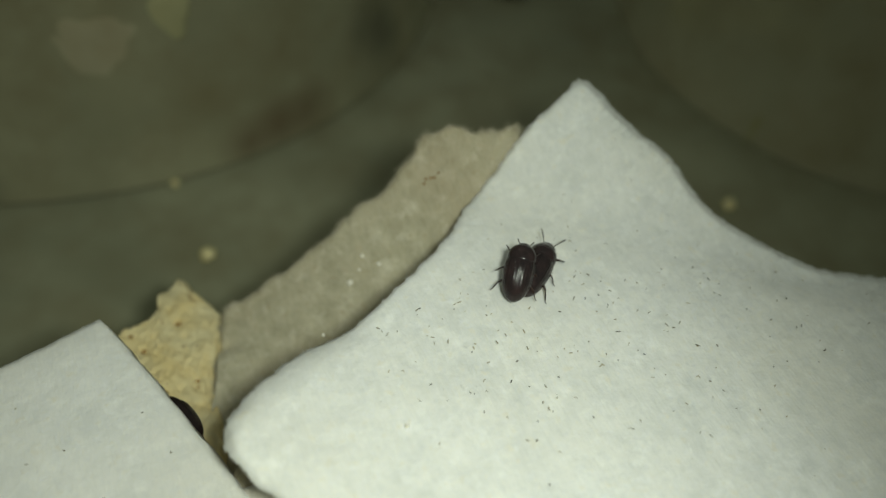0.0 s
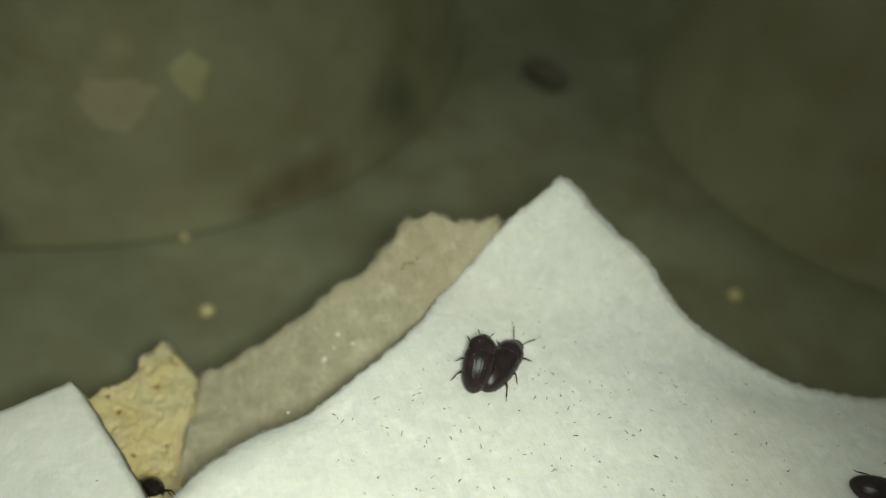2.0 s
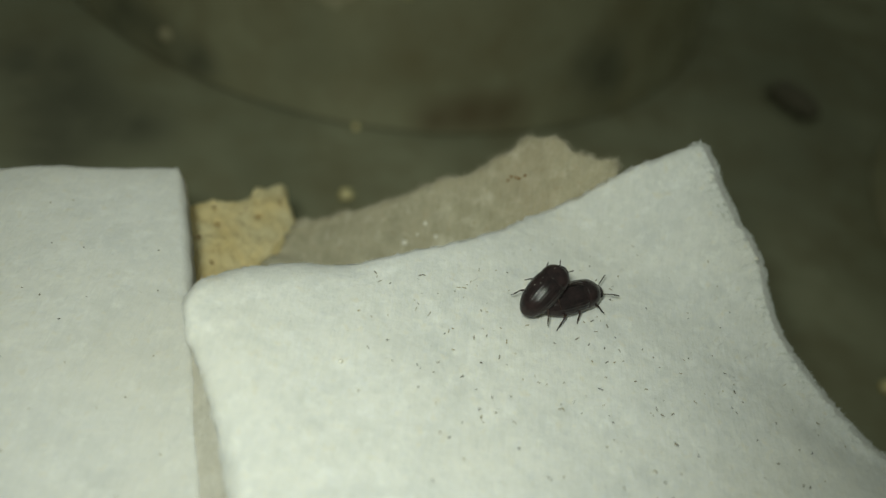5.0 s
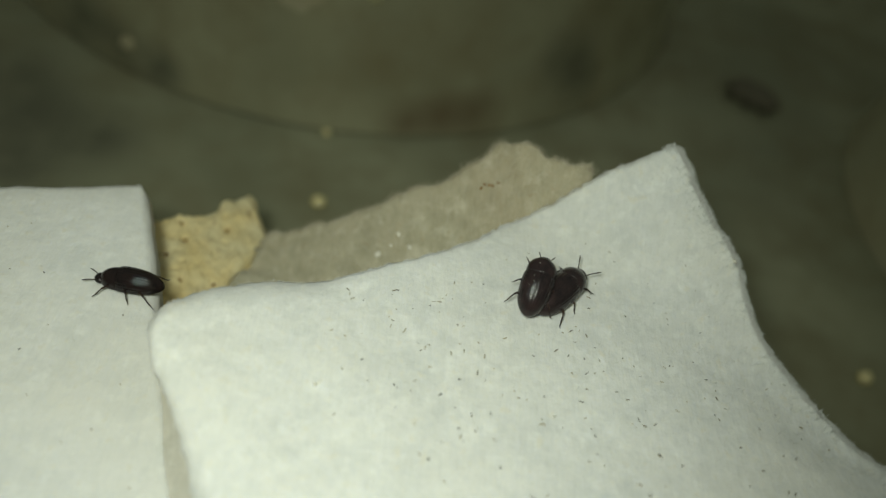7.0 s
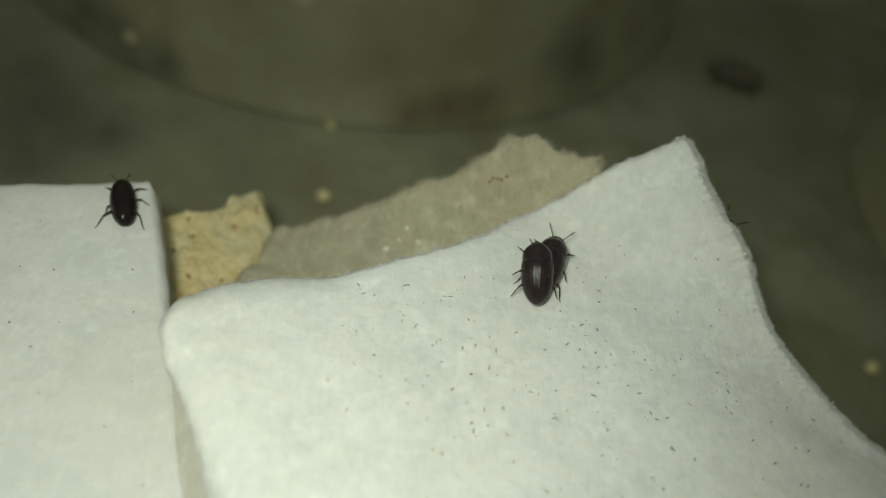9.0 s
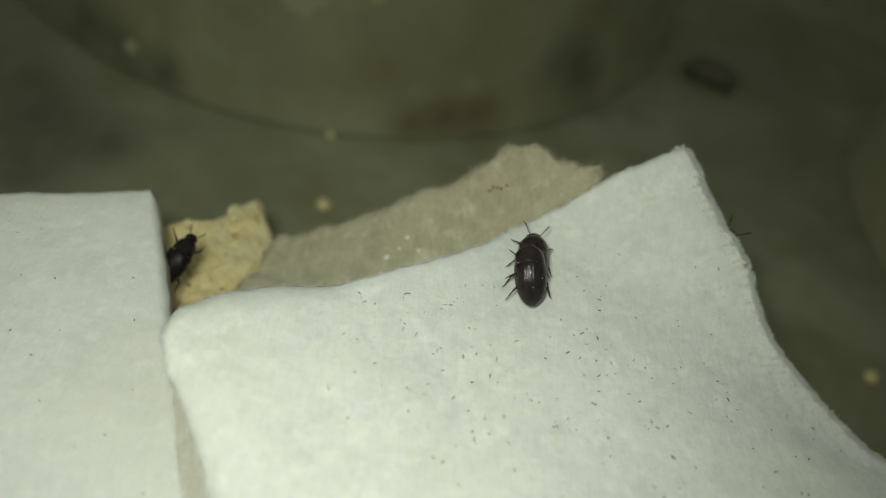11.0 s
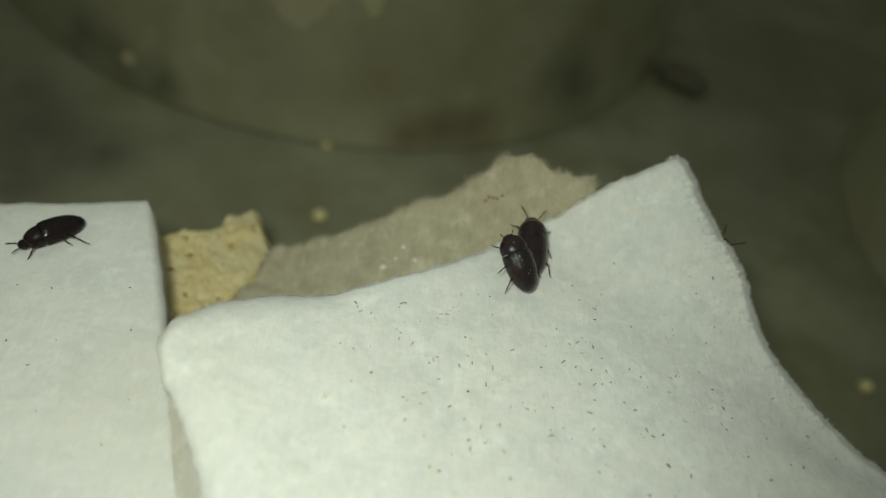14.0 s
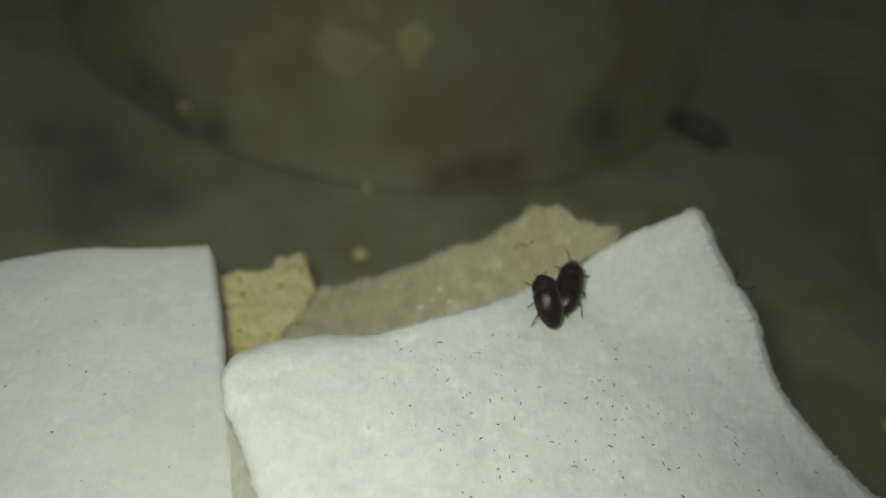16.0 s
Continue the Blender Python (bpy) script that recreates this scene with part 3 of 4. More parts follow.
def bread_chunk():
    root = new("bread_chunk")
    cx, cy = -1.62, 1.75
    outline = curve([(-2.75, 1.75), (-2.5, 2.03), (-2.24, 2.16), (-2.02, 2.29), (-1.75, 2.40), (-1.63, 2.50), (-1.58, 2.70), (-1.46, 2.74), (-1.34, 2.83), (-1.22, 2.66), (-1.11, 2.40),
                     (-1.0, 2.15), (-1.1, 1.85), (-1.25, 1.4), (-1.3, 0.9), (-1.45, 0.25), (-1.9, 0.3), (-2.4, 0.7), (-2.75, 1.3), (-2.75, 1.75)], 220)[:-1]
    pits = [(-1.47, 2.21, 0.05), (-1.84, 1.97, 0.05), (-1.42, 1.48, 0.045), (-1.9, 2.15, 0.03), (-1.95, 1.75, 0.03)]
    rng = random.Random(3)
    pits += [(rng.uniform(-2.3, -1.1), rng.uniform(0.8, 2.6), rng.uniform(0.010, 0.026)) for _ in range(150)]
    n, rings = len(outline), 70
    verts, faces = [], []
    for r in range(rings + 1):
        f = (r / rings) ** 0.8
        for k in range(n):
            ox, oy = outline[k]
            x, y = cx + (ox - cx) * f, cy + (oy - cy) * f
            wob = (0.05 * rough(x, y, 0, 0.16, 1.0) + 0.035 * rough(x, y, 0, 0.06, 5.0)) * f
            x, y = x + wob * (ox - cx), y + wob * (oy - cy)
            z = PAD_H - 1.64 + 0.55 * max(0.0, 1.15 - y) + 0.06 * rough(x, y, 0, 0.4, 2.0) + 0.02 * rough(x, y, 0, 0.13, 3.0) + 0.022 * rough(x, y, 0, 0.05, 4.0)
            for px, py, pr in pits:
                d2 = ((x - px) ** 2 + (y - py) ** 2) / pr**2
                if d2 < 6:
                    z -= 1.3 * pr * math.exp(-d2)
            z -= 0.15 * max(0.0, (f - 0.88) / 0.12) ** 2
            verts.append((x, y, z))
    for r in range(rings):
        for k in range(n):
            a, b = r * n + k, r * n + (k + 1) % n
            faces.append((a, b, b + n, a + n))
    last = rings * n
    for step in range(1, 9):
        for k in range(n):
            x, y, z = verts[last + k]
            zz = z + (FLOOR_Z - z) * step / 8
            d = 0.04 * rough(x, y, zz, 0.14, 6.0)
            verts.append((x + d * (x - cx), y + d * (y - cy), zz))
    for step in range(8):
        for k in range(n):
            a, b = last + step * n + k, last + step * n + (k + 1) % n
            faces.append((a, b, b + n, a + n))
    end = last + 8 * n
    faces.append([end + k for k in range(n)][::-1])
    from_lists("crumb", verts, faces, BREAD, root)
    for k, (px, py, pr) in enumerate([(-1.47, 2.21, 0.045), (-1.84, 1.97, 0.045), (-1.42, 1.48, 0.035), (-1.93, 2.15, 0.022), (-1.97, 1.72, 0.026)]):
        near = min(verts[: last], key=lambda v: (v[0] - px) ** 2 + (v[1] - py) ** 2)
        bm = bmesh.new()
        bmesh.ops.create_icosphere(bm, subdivisions=2, radius=pr)
        for v in bm.verts:
            q = 1 + 0.5 * rough(*v.co, pr, 2.0 + k)
            v.co = Vector((v.co.x * q + px, v.co.y * q + py, v.co.z * 0.5 * q + near[2]))
        linked("bran_fleck", bm, BRAN, root, "brown fleck of bran")
    tagged(root, "yellow crumbly bread chunk pitted with small holes", "bread")


bread_chunk()


# ---- droppings and grains ----
def droppings(name, spots, seed, label):
    rng = random.Random(seed)
    verts, faces = [], []
    for x, y, z, l, a in spots:
        r = rng.uniform(0.0024, 0.0050)
        d, s = Vector((math.cos(a), math.sin(a), rng.uniform(-0.15, 0.15))), Vector((-math.sin(a), math.cos(a), 0))
        n = len(verts)
        for f, q in ((-0.5, 0.5), (-0.3, 1.0), (0.3, 0.95), (0.5, 0.45)):
            for k in range(5):
                b = k * 1.2566
                c = Vector((x, y, z + r * 0.9)) + d * (l * f) + s * (q * r * math.cos(b)) + Vector((0, 0, q * r * math.sin(b)))
                verts.append(c)
        for ring in (0, 5, 10):
            for k in range(5):
                faces.append((n + ring + k, n + ring + (k + 1) % 5, n + ring + 5 + (k + 1) % 5, n + ring + 5 + k))
        faces += [[n + k for k in range(4, -1, -1)], [n + 15 + k for k in range(5)]]
    ob = from_lists(name, verts, faces, DROPPING)
    return tagged(ob, label, "droppings", kind="stuff")


def scatter():
    rng = random.Random(21)
    known = [(0.01, -0.08), (0.81, 0.60), (2.54, 0.09), (1.08, -0.07), (0.76, -0.46), (3.49, -0.55), (1.81, 0.20), (1.89, -0.08), (2.20, -0.26),
             (2.40, -0.69), (2.27, -0.42), (3.41, -0.84), (1.51, -0.58), (0.45, 0.05), (0.35, 0.13), (0.36, 0.43), (0.82, -0.09), (0.92, -0.05),
             (0.67, -0.24), (1.65, 0.09), (1.78, 0.30), (1.83, -0.34), (1.17, -0.76), (-0.03, 0.36), (-0.01, 0.32), (0.02, 0.28)]
    spots = []
    for x, y in known:
        spots.append((x, y, right_height(x, y) + 0.008, rng.uniform(0.024, 0.045), rng.uniform(0, 3.14)))
    while len(spots) < 210:
        x, y = rng.gauss(1.9, 1.15), rng.gauss(-0.3, 0.75)
        line = float(np.interp(x, [-1.5, -0.12, 1.26, 2.5, 3.4, 4.5], [0.1, 0.45, 1.4, 1.6, 0.4, -0.7]))
        if y < line - 0.25 and -0.8 < x < 4.8 and y > -2.6:
            spots.append((x, y, right_height(x, y) + 0.006, rng.choice((0.008, 0.012, 0.018, 0.024, 0.032)) * rng.uniform(0.8, 1.2), rng.uniform(0, 3.14)))
    droppings("droppings", spots, 4, "tiny dark brown droppings strewn over white felt")
    spots = []
    while len(spots) < 34:
        x, y = rng.uniform(-4.2, -1.2), rng.uniform(-2.0, 1.0)
        if x < -1.5 - 0.38 * (y - 0.1) - 0.15 and y < 1.3 + 0.4 * (x + 2.2):
            spots.append((x, y, left_height(x, y) + 0.008, rng.uniform(0.010, 0.026), rng.uniform(0, 3.14)))
    droppings("droppings", spots, 5, "few tiny brown droppings on the flat felt pad")


scatter()


def lump(name, x, y, z, r, mat, label, category, group, seed, flat=0.7):
    bm = bmesh.new()
    bmesh.ops.create_icosphere(bm, subdivisions=2, radius=r)
    for v in bm.verts:
        k = 1 + 0.35 * rough(*v.co, r * 0.9, seed)
        v.co = Vector((v.co.x * k, v.co.y * k, v.co.z * k * flat)) + Vector((x, y, z))
    ob = linked(name, bm, mat)
    return tagged(ob, label, category, group)


for k, (x, y, z, r) in enumerate([(0.18, 1.58, 2.27, 0.035), (0.47, 1.56, 2.47, 0.024), (0.35, 1.70, 2.48, 0.026), (0.29, 1.62, 2.38, 0.018), (-0.3, 0.95, 2.45, 0.016)]):
    lump("grain", x, y, z, r, GRAIN, "pale shiny grain stuck on beige pulp", "grain", "grains on the pulp", 3.0 + k)
for k, (x, y) in enumerate([(1.02, 1.865), (1.045, 1.865 + 0.02), (1.085, 1.865 + 0.005), (1.115, 1.865 - 0.01), (1.16, 1.865)]):
    lump("speck", x, y, PAD_H - 0.95 + 0.75 * (x - 0.2) + 0.8 * (y - 1.55), 0.014, BRAN, "tiny reddish-brown speck stuck on beige pulp", "speck", "specks on the pulp", 31.0 + k)
# Added lumps that put the torch's glints on the floor as colour.
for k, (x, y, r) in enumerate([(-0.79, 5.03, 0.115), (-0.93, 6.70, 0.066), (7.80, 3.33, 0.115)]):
    lump("glint_lump", x, y, FLOOR_Z + r * 0.7, r, GLINT, "small yellow lump standing in for a torch glint on the floor", "drop", "drops on the floor", 11.0 + k, 0.9)


for k, (x, y, z, r) in enumerate([(-0.141, -0.53, PAD_H + 0.02, 0.016), (3.12, 1.0, right_height(3.12, 1.0) - 0.03, 0.02)]):
    lump("grain", x, y, z, r, GRAIN, "tiny white grain lying on the felt pad", "grain", "grains on the felt", 23.0 + k)
for k, (x, y, r) in enumerate([(4.71, 11.64, 0.033), (8.3, 12.76, 0.033)]):
    lump("grain", x, y, FLOOR_Z + r * 0.5, r, GRAIN, "tiny white grain on the plastic floor", "grain", "grains on the floor", 27.0 + k)


# ---- beetles ----
def dome(bm, half, height, ys, z0, sides, phi=(0.0, 1.75), groove=0.0):
    """A shell bent over the body: half(y) wide and height(y) high, from side to side."""
    rows = []
    for y in ys:
        row = []
        for s in sides:
            a = phi[0] + (phi[1] - phi[0]) * abs(s)
            k = 1 - groove * (0.5 + 0.5 * math.cos(a * 30.6)) if groove else 1.0
            row.append(bm.verts.new((math.copysign(1, s) * half(y) * math.sin(a) * k, y, z0 + height(y) * math.cos(a) * k)))
        rows.append(row)
    for a, b in zip(rows, rows[1:]):
        for k in range(len(sides) - 1):
            bm.faces.new((a[k], a[k + 1], b[k + 1], b[k]))
    return rows


def wing_half(y):
    f = (0.095 - y) / 0.365
    return 0.136 * max(0.0, 1 - max(0.0, (f - 0.26) / 0.74) ** 2.25) ** 0.53 * (0.93 + 0.07 * min(1, max(0.0, f) / 0.12) ** 0.5) + 1e-4


def wing_high(y):
    f = (0.095 - y) / 0.365
    front = max(0.0, 1 - max(0.0, f) / 0.2)
    return 0.128 * (1 - 0.075 * front**2) * max(0.0, 1 - max(0.0, (f - 0.2) / 0.8) ** 2) ** 0.5 + 1e-4


def neck_half(y):
    f = max(0.0, (y - 0.098) / 0.142)
    return 0.128 * max(0.02, 1 - f**2.8 * 0.90) ** 0.5 * (0.97 + 0.03 * min(1.0, f / 0.18) ** 0.6)


def neck_high(y):
    f = max(0.0, (y - 0.098) / 0.142)
    return 0.120 * max(0.02, 1 - f**1.8 * 0.86) ** 0.5


def beetle(name, label, size=1.0, shell=SHELL, wide=1.0, feeler=1.0, out=0.0, reach=1.1, neck=1.0, membrane=True, front=1.0):
    root = new(name)

    def grown(bm):
        for v in bm.verts:
            v.co = Vector((v.co.x * size * wide, v.co.y * size, v.co.z * size))
        return bm

    ys = [0.095 - 0.365 * math.sin(k / 30 * math.pi / 2) for k in range(31)]
    for side in (1, -1):
        bm = bmesh.new()
        dome(bm, wing_half, wing_high, ys, 0.072, [side * (0.002 + 0.998 * k / 90) for k in range(91)], (0.0, 1.85), 0.014)
        linked("elytron", grown(bm), shell, root)
    bm = bmesh.new()
    rows = dome(bm, neck_half, neck_high, [0.098 + 0.142 * math.sin(k / 18 * math.pi / 2) for k in range(19)], 0.070, [-1 + 2 * k / 36 for k in range(37)], (0.0, 1.85))
    bm.faces.new(rows[-1])
    bm.faces.new(rows[0][::-1])
    for v in bm.verts:
        v.co.x *= neck
        v.co.z = 0.04 + (v.co.z - 0.04) * neck
    shield = linked("pronotum", grown(bm), shell, root)
    for s in (1, -1) if membrane else ():
        bm = bmesh.new()
        pts = [(s * 0.116 * math.sin(a), 0.0965, 0.071 + 0.119 * math.cos(a)) for a in (1.22 + 0.06 * k for k in range(9))]
        tube(bm, pts, [0.002 + 0.0036 * (k / 8) for k in range(9)], 6)
        linked("joint_membrane", grown(bm), GRAIN, shield, "pale membrane in the notch behind the neck shield")

    def ball(sx, sy, sz, x, y, z, sub=3):
        b = bmesh.new()
        bmesh.ops.create_icosphere(b, subdivisions=sub, radius=1)
        for v in b.verts:
            v.co = Vector((v.co.x * sx + x, v.co.y * sy + y, v.co.z * sz + z))
        return grown(b)

    linked("abdomen", ball(0.100, 0.215, 0.044, 0, -0.04, 0.066), LIMB, root)
    head = linked("head", ball(0.070, 0.052, 0.040, 0, 0.210 + out, 0.058), shell, root)
    for s in (1, -1):
        linked("eye", ball(0.012, 0.016, 0.014, s * 0.062, 0.220 + out, 0.064, 2), EYE, head)
        bm = bmesh.new()
        pts = [(s * 0.040, 0.240, 0.055), (s * 0.052, 0.258, 0.064), (s * 0.070, 0.284, 0.070), (s * 0.088, 0.310, 0.072), (s * 0.102, 0.330, 0.070)]
        pts = [(x, y + out, z) for x, y, z in pts]
        pts = [tuple(a + (b - a) * feeler for a, b in zip(pts[0], p)) for p in pts]
        tube(bm, pts, (0.004, 0.004, 0.0042, 0.0055, 0.0035), 7)
        linked("antenna", grown(bm), LIMB, head)
    for i, (y, dy) in enumerate(((0.135, 0.055 * reach), (0.03, -0.035 * reach), (-0.065, -0.088 * reach))):
        for s in (1, -1):
            bm = bmesh.new()
            k = (0.74 * front, 0.84, 0.86)[i] * reach
            femur = [(0, 0, 0), (s * 0.045 * k, dy * 0.3, 0.014), (s * 0.082 * k, dy * 0.62, 0.012), (s * 0.090 * k, dy * 0.70, 0.006)]
            tibia = [(s * 0.087 * k, dy * 0.67, 0.010), (s * 0.101 * k, dy * 0.88, -0.010), (s * 0.112 * k, dy * 1.05, -0.028), (s * 0.119 * k, dy * 1.18, -0.038)]
            tarsus = [(s * 0.117 * k, dy * 1.15, -0.036), (s * 0.124 * k, dy * 1.27, -0.045), (s * 0.140 * k, dy * 1.42, -0.050)]
            tube(bm, femur, (0.0095, 0.0105, 0.0085, 0.0055), 7)
            leg = linked("leg", grown(bm), LIMB, root)
            for piece, line, radii in (("tibia", tibia, (0.0050, 0.0055, 0.0062, 0.0048)), ("tarsus", tarsus, (0.0036, 0.0038, 0.0028))):
                bm = bmesh.new()
                tube(bm, line, radii, 6)
                linked(piece, grown(bm), LIMB, leg)
            leg.location = cm3((s * 0.072 * size * wide, y * size, 0.053 * size))
    tagged(root, label, "beetle", "beetles")
    return root


RIDER_SIZE, CARRIER_SIZE = 0.96, 1.1


def body_pose(x, y, z, pitch, roll, yaw, size=1.0):
    """The pose of a beetle whose body's middle is at that place."""
    return pose(*cm3((x, y, z)), pitch, roll, yaw) @ Matrix.Translation((0, 0.013 * CM * size, -0.1 * CM * size))


carrier = beetle("beetle", "glossy black-brown beetle carrying another on white felt", CARRIER_SIZE, wide=0.91, feeler=1.2, out=0.024)
rider = beetle("beetle", "glossy dark brown beetle riding on another's back", RIDER_SIZE, wide=1.01, feeler=0.5, front=0.72)
walker = beetle("beetle", "slim lone glossy black beetle walking on the felt pad", shell=BLACK_SHELL, wide=0.83, out=0.035, reach=1.45, neck=0.93, membrane=False)
resting = tagged(copy_thing(carrier, Matrix()), "dark beetle resting on the curled felt pad")
hidden = tagged(copy_thing(carrier, Matrix()), "dark beetle clinging beneath the felt pad's rim")
far_beetle = beetle("beetle", "large pale brown beetle crawling on the plastic floor", 2.2, PALE_SHELL)


def dust_on(thing):
    """Pale grains of dust on the wing cases."""
    rng = random.Random(29)
    bm = bmesh.new()
    for _ in range(10):
        y, a = rng.uniform(-0.2, 0.18), rng.uniform(-1.0, 1.0)
        half, high = (wing_half(y), wing_high(y)) if y < 0.09 else (neck_half(y), neck_high(y))
        q = rng.uniform(0.0018, 0.0032)
        made = bmesh.ops.create_icosphere(bm, subdivisions=1, radius=q)
        for v in made["verts"]:
            v.co = RIDER_SIZE * (v.co + Vector((half * math.sin(a), y, 0.072 + high * math.cos(a))))
    ob = linked("dust", bm, GRAIN, thing, "pale grains of dust")
    ob["kind"] = "stuff"


dust_on(rider)

RIDER = [
    (0, 1.198, 0.341, 3.445, 32.1, 0.0, -36.3),
    (0.3, 1.205, 0.335, 3.445, 32.5, 0.0, -35.7),
    (0.5, 1.183, 0.353, 3.445, 33.1, 0.0, -26.3),
    (0.6, 1.187, 0.356, 3.445, 33.5, 0.0, -22.5),
    (1, 1.168, 0.353, 3.445, 31.2, 0.0, -23.2),
    (1.5, 1.152, 0.365, 3.445, 31.5, 0.0, -20.3),
    (1.7, 1.154, 0.367, 3.445, 31.9, 0.0, -20.2),
    (1.9, 1.186, 0.372, 3.445, 31.5, 0.0, -33.1),
    (2, 1.203, 0.386, 3.445, 32.4, 0.0, -31.3),
    (2.1, 1.194, 0.374, 3.445, 32.6, 0.0, -32.8),
    (2.2, 1.162, 0.319, 3.445, 32.3, 0.0, -29.9),
    (2.3, 1.163, 0.358, 3.445, 34.4, 0.0, -34.2),
    (2.4, 1.179, 0.348, 3.445, 33.5, 0.0, -33.5),
    (2.5, 1.170, 0.339, 3.445, 33.9, 0.0, -35.5),
    (2.7, 1.220, 0.330, 3.445, 32.6, 0.0, -49.1),
    (2.9, 1.232, 0.351, 3.445, 30.6, 0.0, -55.3),
    (3, 1.239, 0.315, 3.445, 29.2, 0.0, -54.6),
    (3.5, 1.287, 0.307, 3.445, 31.4, 0.0, -63.9),
    (4, 1.283, 0.317, 3.445, 30.2, 0.0, -61.1),
    (6.5, 1.358, 0.411, 3.445, 34.4, 0.0, -4.1),
    (7, 1.434, 0.501, 3.445, 30.1, 0.0, -14.0),
    (7.5, 1.408, 0.495, 3.445, 31.8, 0.0, -12.7),
    (8, 1.377, 0.526, 3.445, 31.4, 0.0, -7.8),
    (8.5, 1.366, 0.556, 3.445, 30.5, 0.0, 2.3),
    (9, 1.364, 0.559, 3.445, 31.9, 0.0, 7.0),
    (11.5, 1.265, 0.638, 3.445, 34.0, 0.0, 17.8),
    (12, 1.228, 0.661, 3.445, 34.9, 0.0, 35.5),
    (12.5, 1.220, 0.682, 3.445, 33.2, 0.0, 48.1),
    (13, 1.279, 0.780, 3.445, 32.3, 0.0, 12.2),
    (13.5, 1.258, 0.821, 3.445, 32.6, 0.0, 30.7),
    (14, 1.262, 0.842, 3.445, 32.3, 0.0, 36.5),
    (14.5, 1.257, 0.872, 3.445, 31.8, 0.0, 37.6),
    (15, 1.235, 0.859, 3.445, 32.2, 0.0, 35.3),
    (15.3, 1.272, 0.869, 3.445, 31.8, 0.0, 36.0),
    (15.6, 1.254, 0.868, 3.445, 31.8, 0.0, 31.6),
    (15.8, 1.269, 0.872, 3.445, 32.0, 0.0, 32.3),
    (16, 1.277, 0.906, 3.445, 31.4, 0.0, 25.9),
]
CARRIER = [
    (0, 1.411, 0.400, 3.346, 9.0, 0.0, -50.5),
    (0.3, 1.415, 0.430, 3.346, 9.0, 0.0, -50.0),
    (0.5, 1.412, 0.446, 3.346, 9.0, 0.0, -45.5),
    (0.6, 1.410, 0.447, 3.346, 9.0, 0.0, -43.0),
    (1, 1.381, 0.448, 3.346, 9.0, 0.0, -39.0),
    (1.5, 1.405, 0.532, 3.346, 9.0, 0.0, -41.0),
    (1.7, 1.420, 0.522, 3.343, 8.3, 0.0, -43.5),
    (1.9, 1.444, 0.442, 3.341, 7.7, 0.0, -52.3),
    (2, 1.428, 0.400, 3.339, 7.3, 0.0, -52.9),
    (2.1, 1.407, 0.382, 3.338, 7.0, 0.0, -53.8),
    (2.2, 1.404, 0.338, 3.337, 6.7, 0.0, -51.9),
    (2.3, 1.425, 0.417, 3.335, 6.3, 0.0, -54.0),
    (2.4, 1.430, 0.403, 3.334, 6.0, 0.0, -54.9),
    (2.5, 1.432, 0.408, 3.333, 5.7, 0.0, -57.1),
    (2.7, 1.427, 0.367, 3.330, 5.0, 0.0, -62.2),
    (2.9, 1.441, 0.333, 3.327, 4.3, 0.0, -67.4),
    (3, 1.447, 0.311, 3.326, 4.0, 0.0, -65.7),
    (3.5, 1.476, 0.312, 3.326, 4.0, 0.0, -70.6),
    (4, 1.528, 0.341, 3.326, 4.0, 0.0, -71.3),
    (6.5, 1.585, 0.538, 3.334, 6.0, 0.0, -39.1),
    (7, 1.661, 0.593, 3.340, 7.5, 0.0, -40.5),
    (7.5, 1.627, 0.599, 3.346, 9.0, 0.0, -30.8),
    (8, 1.507, 0.712, 3.358, 12.0, 0.0, -22.2),
    (8.5, 1.507, 0.801, 3.360, 12.5, 0.0, -17.3),
    (9, 1.470, 0.728, 3.362, 13.0, 0.0, -17.0),
    (11.5, 1.335, 0.849, 3.362, 13.0, 0.0, 0.2),
    (12, 1.341, 0.892, 3.362, 13.0, 0.0, 3.1),
    (12.5, 1.367, 0.941, 3.362, 13.0, 0.0, 2.4),
    (13, 1.402, 1.000, 3.362, 13.0, 0.0, 0.8),
    (13.5, 1.390, 1.076, 3.362, 13.0, 0.0, -6.0),
    (14, 1.389, 1.121, 3.364, 13.2, 0.0, -0.6),
    (14.5, 1.393, 1.112, 3.364, 13.3, 0.0, -4.4),
    (15, 1.384, 1.121, 3.365, 13.4, 0.0, -3.9),
    (15.3, 1.387, 1.117, 3.365, 13.4, 0.0, -2.3),
    (15.5, 1.395, 1.123, 3.366, 13.5, 0.0, -4.8),
    (15.6, 1.401, 1.135, 3.367, 13.6, 0.0, -6.1),
    (15.8, 1.456, 1.155, 3.371, 14.2, 0.0, -6.1),
    (16, 1.485, 1.183, 3.376, 14.8, 0.0, -10.3),
]
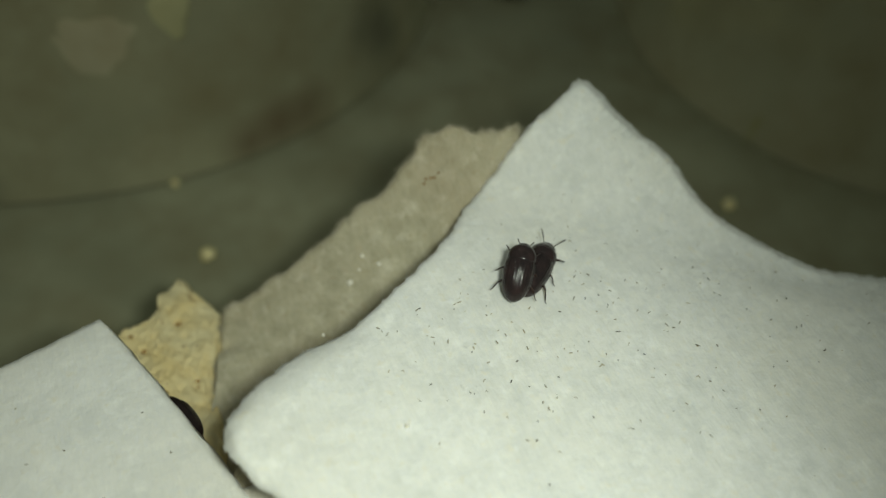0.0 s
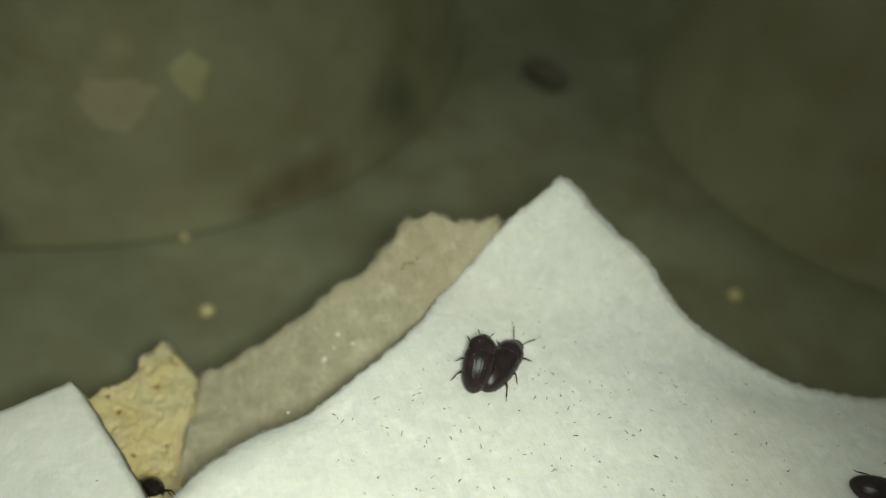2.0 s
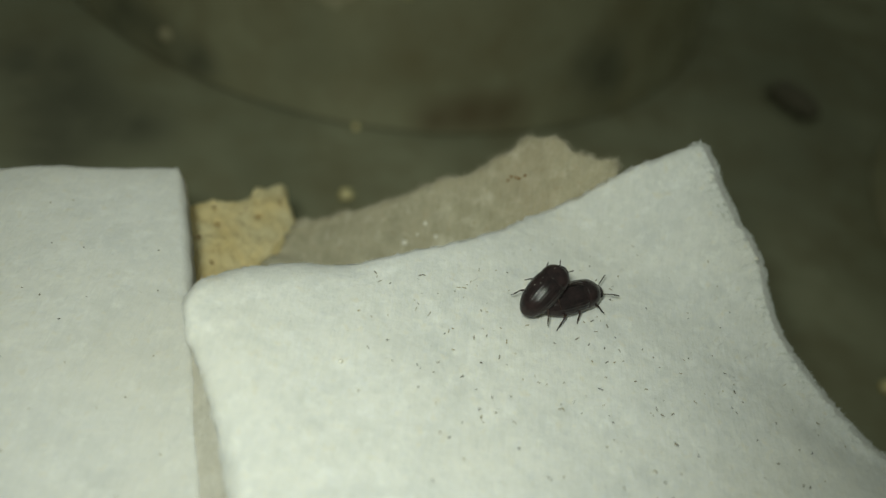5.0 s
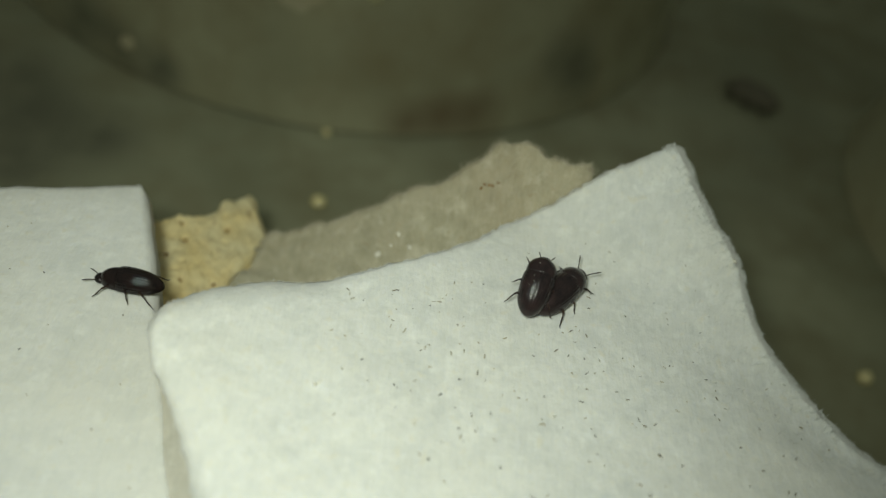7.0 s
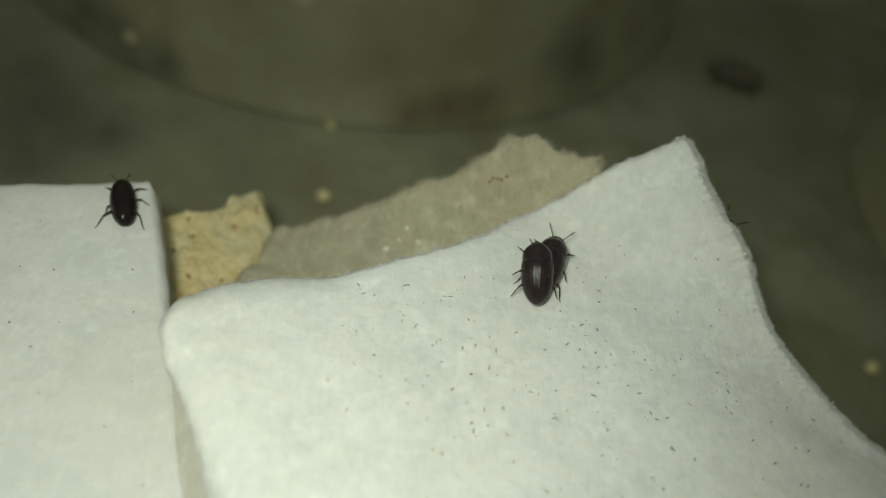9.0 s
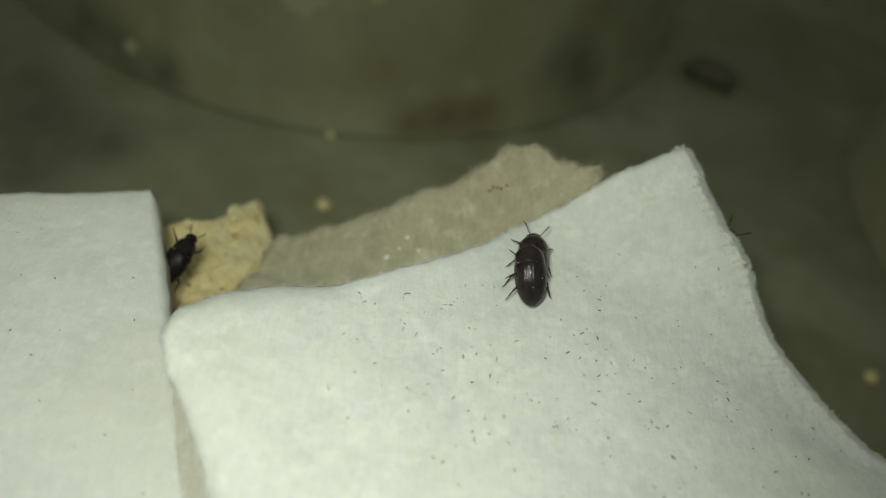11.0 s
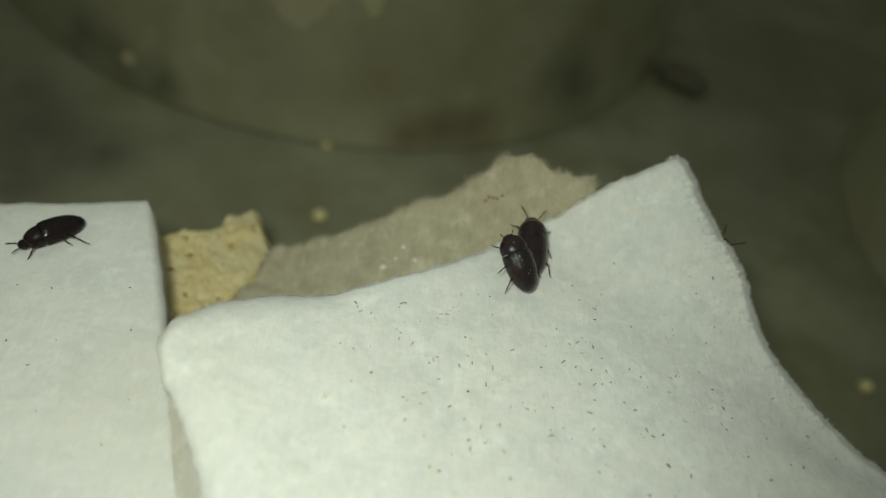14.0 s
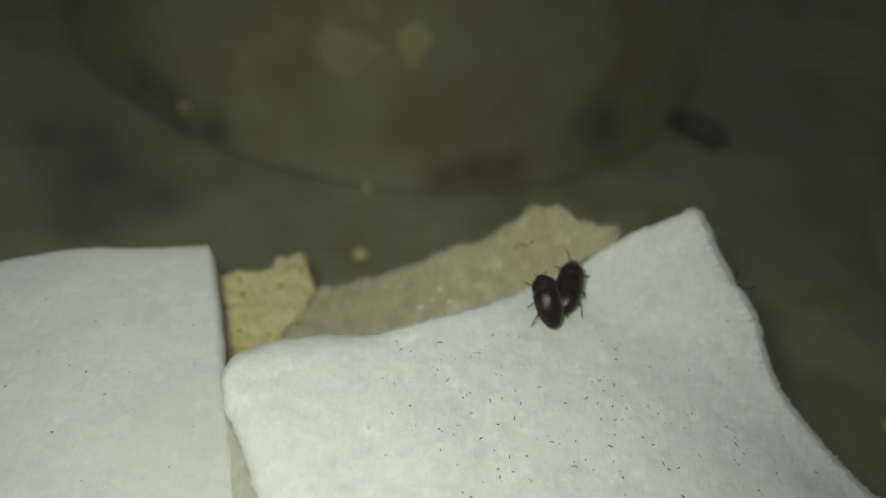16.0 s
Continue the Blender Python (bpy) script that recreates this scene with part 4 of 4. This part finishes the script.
WALKER = [
    (0, -1.620, 0.600, 2.380, 0.0, 55.0, 24.0),
    (1, -1.600, 0.600, 2.380, 0.0, 55.0, 23.0),
    (1.5, -1.610, 0.620, 2.380, 0.0, 55.0, 24.0),
    (1.7, -1.590, 0.630, 2.330, -30.0, 42.0, 14.0),
    (1.9, -1.530, 0.670, 2.260, -56.0, 20.0, 5.0),
    (2, -1.550, 0.645, 2.250, -58.0, 20.0, 0.0),
    (2.3, -1.535, 0.650, 2.250, -58.0, 15.0, -12.0),
    (2.4, -1.530, 0.630, 2.240, -55.0, 15.0, -14.0),
    (2.5, -1.530, 0.550, 2.160, -45.0, 15.0, -20.0),
    (2.7, -1.500, 0.350, 2.100, -10.0, 10.0, 0.0),
    (3.2, -1.450, 0.400, 2.000, 0.0, 0.0, 40.0),
    (5.6, -1.400, 0.300, 2.200, 20.0, 0.0, 80.0),
    (6.1, -1.440, 0.300, 2.560, 48.0, 10.0, 128.0),
    (6.3, -1.508, 0.357, 2.663, 44.0, 12.0, 132.0),
    (6.5, -1.588, 0.429, 2.689, 36.0, 15.0, 131.0),
    (6.7, -1.695, 0.411, 2.750, 4.0, 16.0, 107.0),
    (6.9, -1.739, 0.427, 2.750, 0.0, 15.0, 97.2),
    (7.1, -1.780, 0.487, 2.750, 0.0, 15.0, 79.1),
    (7.3, -1.779, 0.506, 2.750, 0.0, 15.0, 73.2),
    (7.5, -1.782, 0.561, 2.750, 0.0, 15.0, 60.5),
    (7.7, -1.895, 0.613, 2.750, 0.0, 8.0, 58.4),
    (7.9, -1.965, 0.674, 2.750, 0.0, 8.0, 63.4),
    (8.1, -2.056, 0.782, 2.750, 0.0, 8.0, 53.6),
    (8.3, -2.151, 0.884, 2.750, 0.0, 0.0, 41.4),
    (8.5, -2.132, 1.001, 2.750, 0.0, 0.0, 27.8),
    (8.7, -2.171, 1.078, 2.750, 0.0, 0.0, 32.8),
    (8.9, -2.177, 1.213, 2.750, 0.0, 0.0, 25.0),
    (9.2, -2.124, 1.232, 2.750, 0.0, 0.0, 15.9),
    (9.6, -2.069, 1.541, 2.668, -35.0, 0.0, 5.0),
    (9.9, -1.980, 1.580, 2.600, -80.0, 0.0, 0.0),
    (10.3, -1.800, 1.500, 2.200, -60.0, 40.0, -40.0),
    (10.7, -1.700, 1.150, 2.100, 0.0, 60.0, -30.0),
    (11.1, -1.700, 1.020, 2.450, 50.0, 40.0, 10.0),
    (11.3, -1.741, 1.162, 2.525, 60.0, 40.0, 12.0),
    (11.5, -1.790, 1.214, 2.627, -12.9, 80.0, 0.1),
    (11.7, -1.802, 1.195, 2.668, 27.6, 86.0, 35.0),
    (11.9, -1.824, 1.200, 2.668, 36.0, 84.0, 46.0),
    (12.1, -1.886, 1.234, 2.719, 22.9, 45.0, 53.5),
    (12.3, -1.945, 1.215, 2.771, 12.1, 12.0, 56.3),
    (12.5, -2.115, 1.257, 2.750, 0.0, 0.0, 63.8),
    (12.8, -2.267, 1.276, 2.750, 0.0, 12.0, 73.7),
    (13, -2.362, 1.285, 2.750, 0.0, 12.0, 79.6),
    (13.2, -2.385, 1.340, 2.750, 0.0, 12.0, 75.6),
    (13.5, -2.400, 1.292, 2.750, 0.0, 14.0, 110.0),
    (13.7, -2.512, 1.205, 2.750, 0.0, 14.0, 124.7),
    (14, -2.657, 1.004, 2.750, 0.0, 14.0, 132.3),
    (14.2, -2.838, 0.895, 2.750, 0.0, 14.0, 126.4),
    (14.4, -2.918, 0.845, 2.750, 0.0, 14.0, 124.3),
    (14.6, -3.115, 0.782, 2.750, 0.0, 14.0, 126.0),
    (15, -3.535, 0.496, 2.750, 0.0, 0.0, 122.0),
    (16, -4.304, 0.035, 2.750, 0.0, 0.0, 122.0),
]
HIDDEN = [(0, 2.55, 0.92, 3.10, -25, 180, -50), (8.3, 2.55, 0.92, 3.10, -25, 180, -50), (8.8, 2.88, 1.215, 3.39, -38, 180, -50), (12.5, 2.90, 1.205, 3.39, -38, 180, -54), (16, 2.89, 1.215, 3.39, -38, 180, -50)]
FAR = [(0, 7.2, 10.8, FLOOR_Z + 0.22, 0, 0, 28), (1.2, 7.2, 10.75, FLOOR_Z + 0.22, 0, 0, 28), (1.9, 7.26, 10.12, FLOOR_Z + 0.22, 0, 0, 28), (2.5, 7.59, 10.34, FLOOR_Z + 0.22, 0, 0, 42), (3.5, 7.86, 10.4, FLOOR_Z + 0.22, 0, 0, 44),
       (7, 7.45, 10.06, FLOOR_Z + 0.22, 0, 0, 58), (9, 7.07, 10.34, FLOOR_Z + 0.22, 0, 0, 75), (12.5, 6.32, 10.67, FLOOR_Z + 0.22, 0, 0, 68), (14.5, 6.02, 10.62, FLOOR_Z + 0.22, 0, 0, 60), (16, 5.87, 10.34, FLOOR_Z + 0.22, 0, 0, 60)]


def step_legs(thing, spans, pace=0.32, swing=17):
    """Tripod gait: each leg swings fore and aft about its hip while the beetle walks."""
    legs = [c for c in thing.children if c.name.startswith("leg")]
    for n, leg in enumerate(legs):
        hip = leg.location.copy()
        way = 1 if hip.x > 0 else -1
        phase = math.pi * ((n // 2 + (n % 2)) % 2)
        rows = [(0.0, 0.0)]
        for a, b in spans:
            rows.append((a, 0.0))
            t = a + pace / 4
            while t < b:
                rows.append((t, swing * math.sin(2 * math.pi * (t - a) / pace + phase)))
                t += pace / 4
            rows.append((b, 0.0))
        if rows[-1][0] < 16:
            rows.append((16.0, 0.0))
        walk(leg, [(t, pose(*hip, 0, 0, way * a)) for t, a in rows])


RESTING = [(0, 4.32, -1.66, PAD_H + 0.1, 0, 0, -140), (1.0, 4.32, -1.66, PAD_H + 0.1, 0, 0, -140), (1.8, 4.053, -1.541, PAD_H + 0.1, 0, 0, -130), (16, 4.053, -1.541, PAD_H + 0.1, 0, 0, -130)]


def motions():
    walk(rider, [(t, body_pose(*p, size=RIDER_SIZE)) for t, *p in RIDER])
    walk(carrier, [(t, body_pose(*p, size=CARRIER_SIZE)) for t, *p in CARRIER])
    walk(walker, [(t, body_pose(*p)) for t, *p in WALKER])
    walk(hidden, [(t, body_pose(*p)) for t, *p in HIDDEN])
    walk(resting, [(t, body_pose(*p, size=CARRIER_SIZE)) for t, *p in RESTING])
    walk(far_beetle, [(t, body_pose(*p, size=2.2)) for t, *p in FAR])
    step_legs(walker, [(6.2, 9.1), (11.2, 14.8)])


motions()
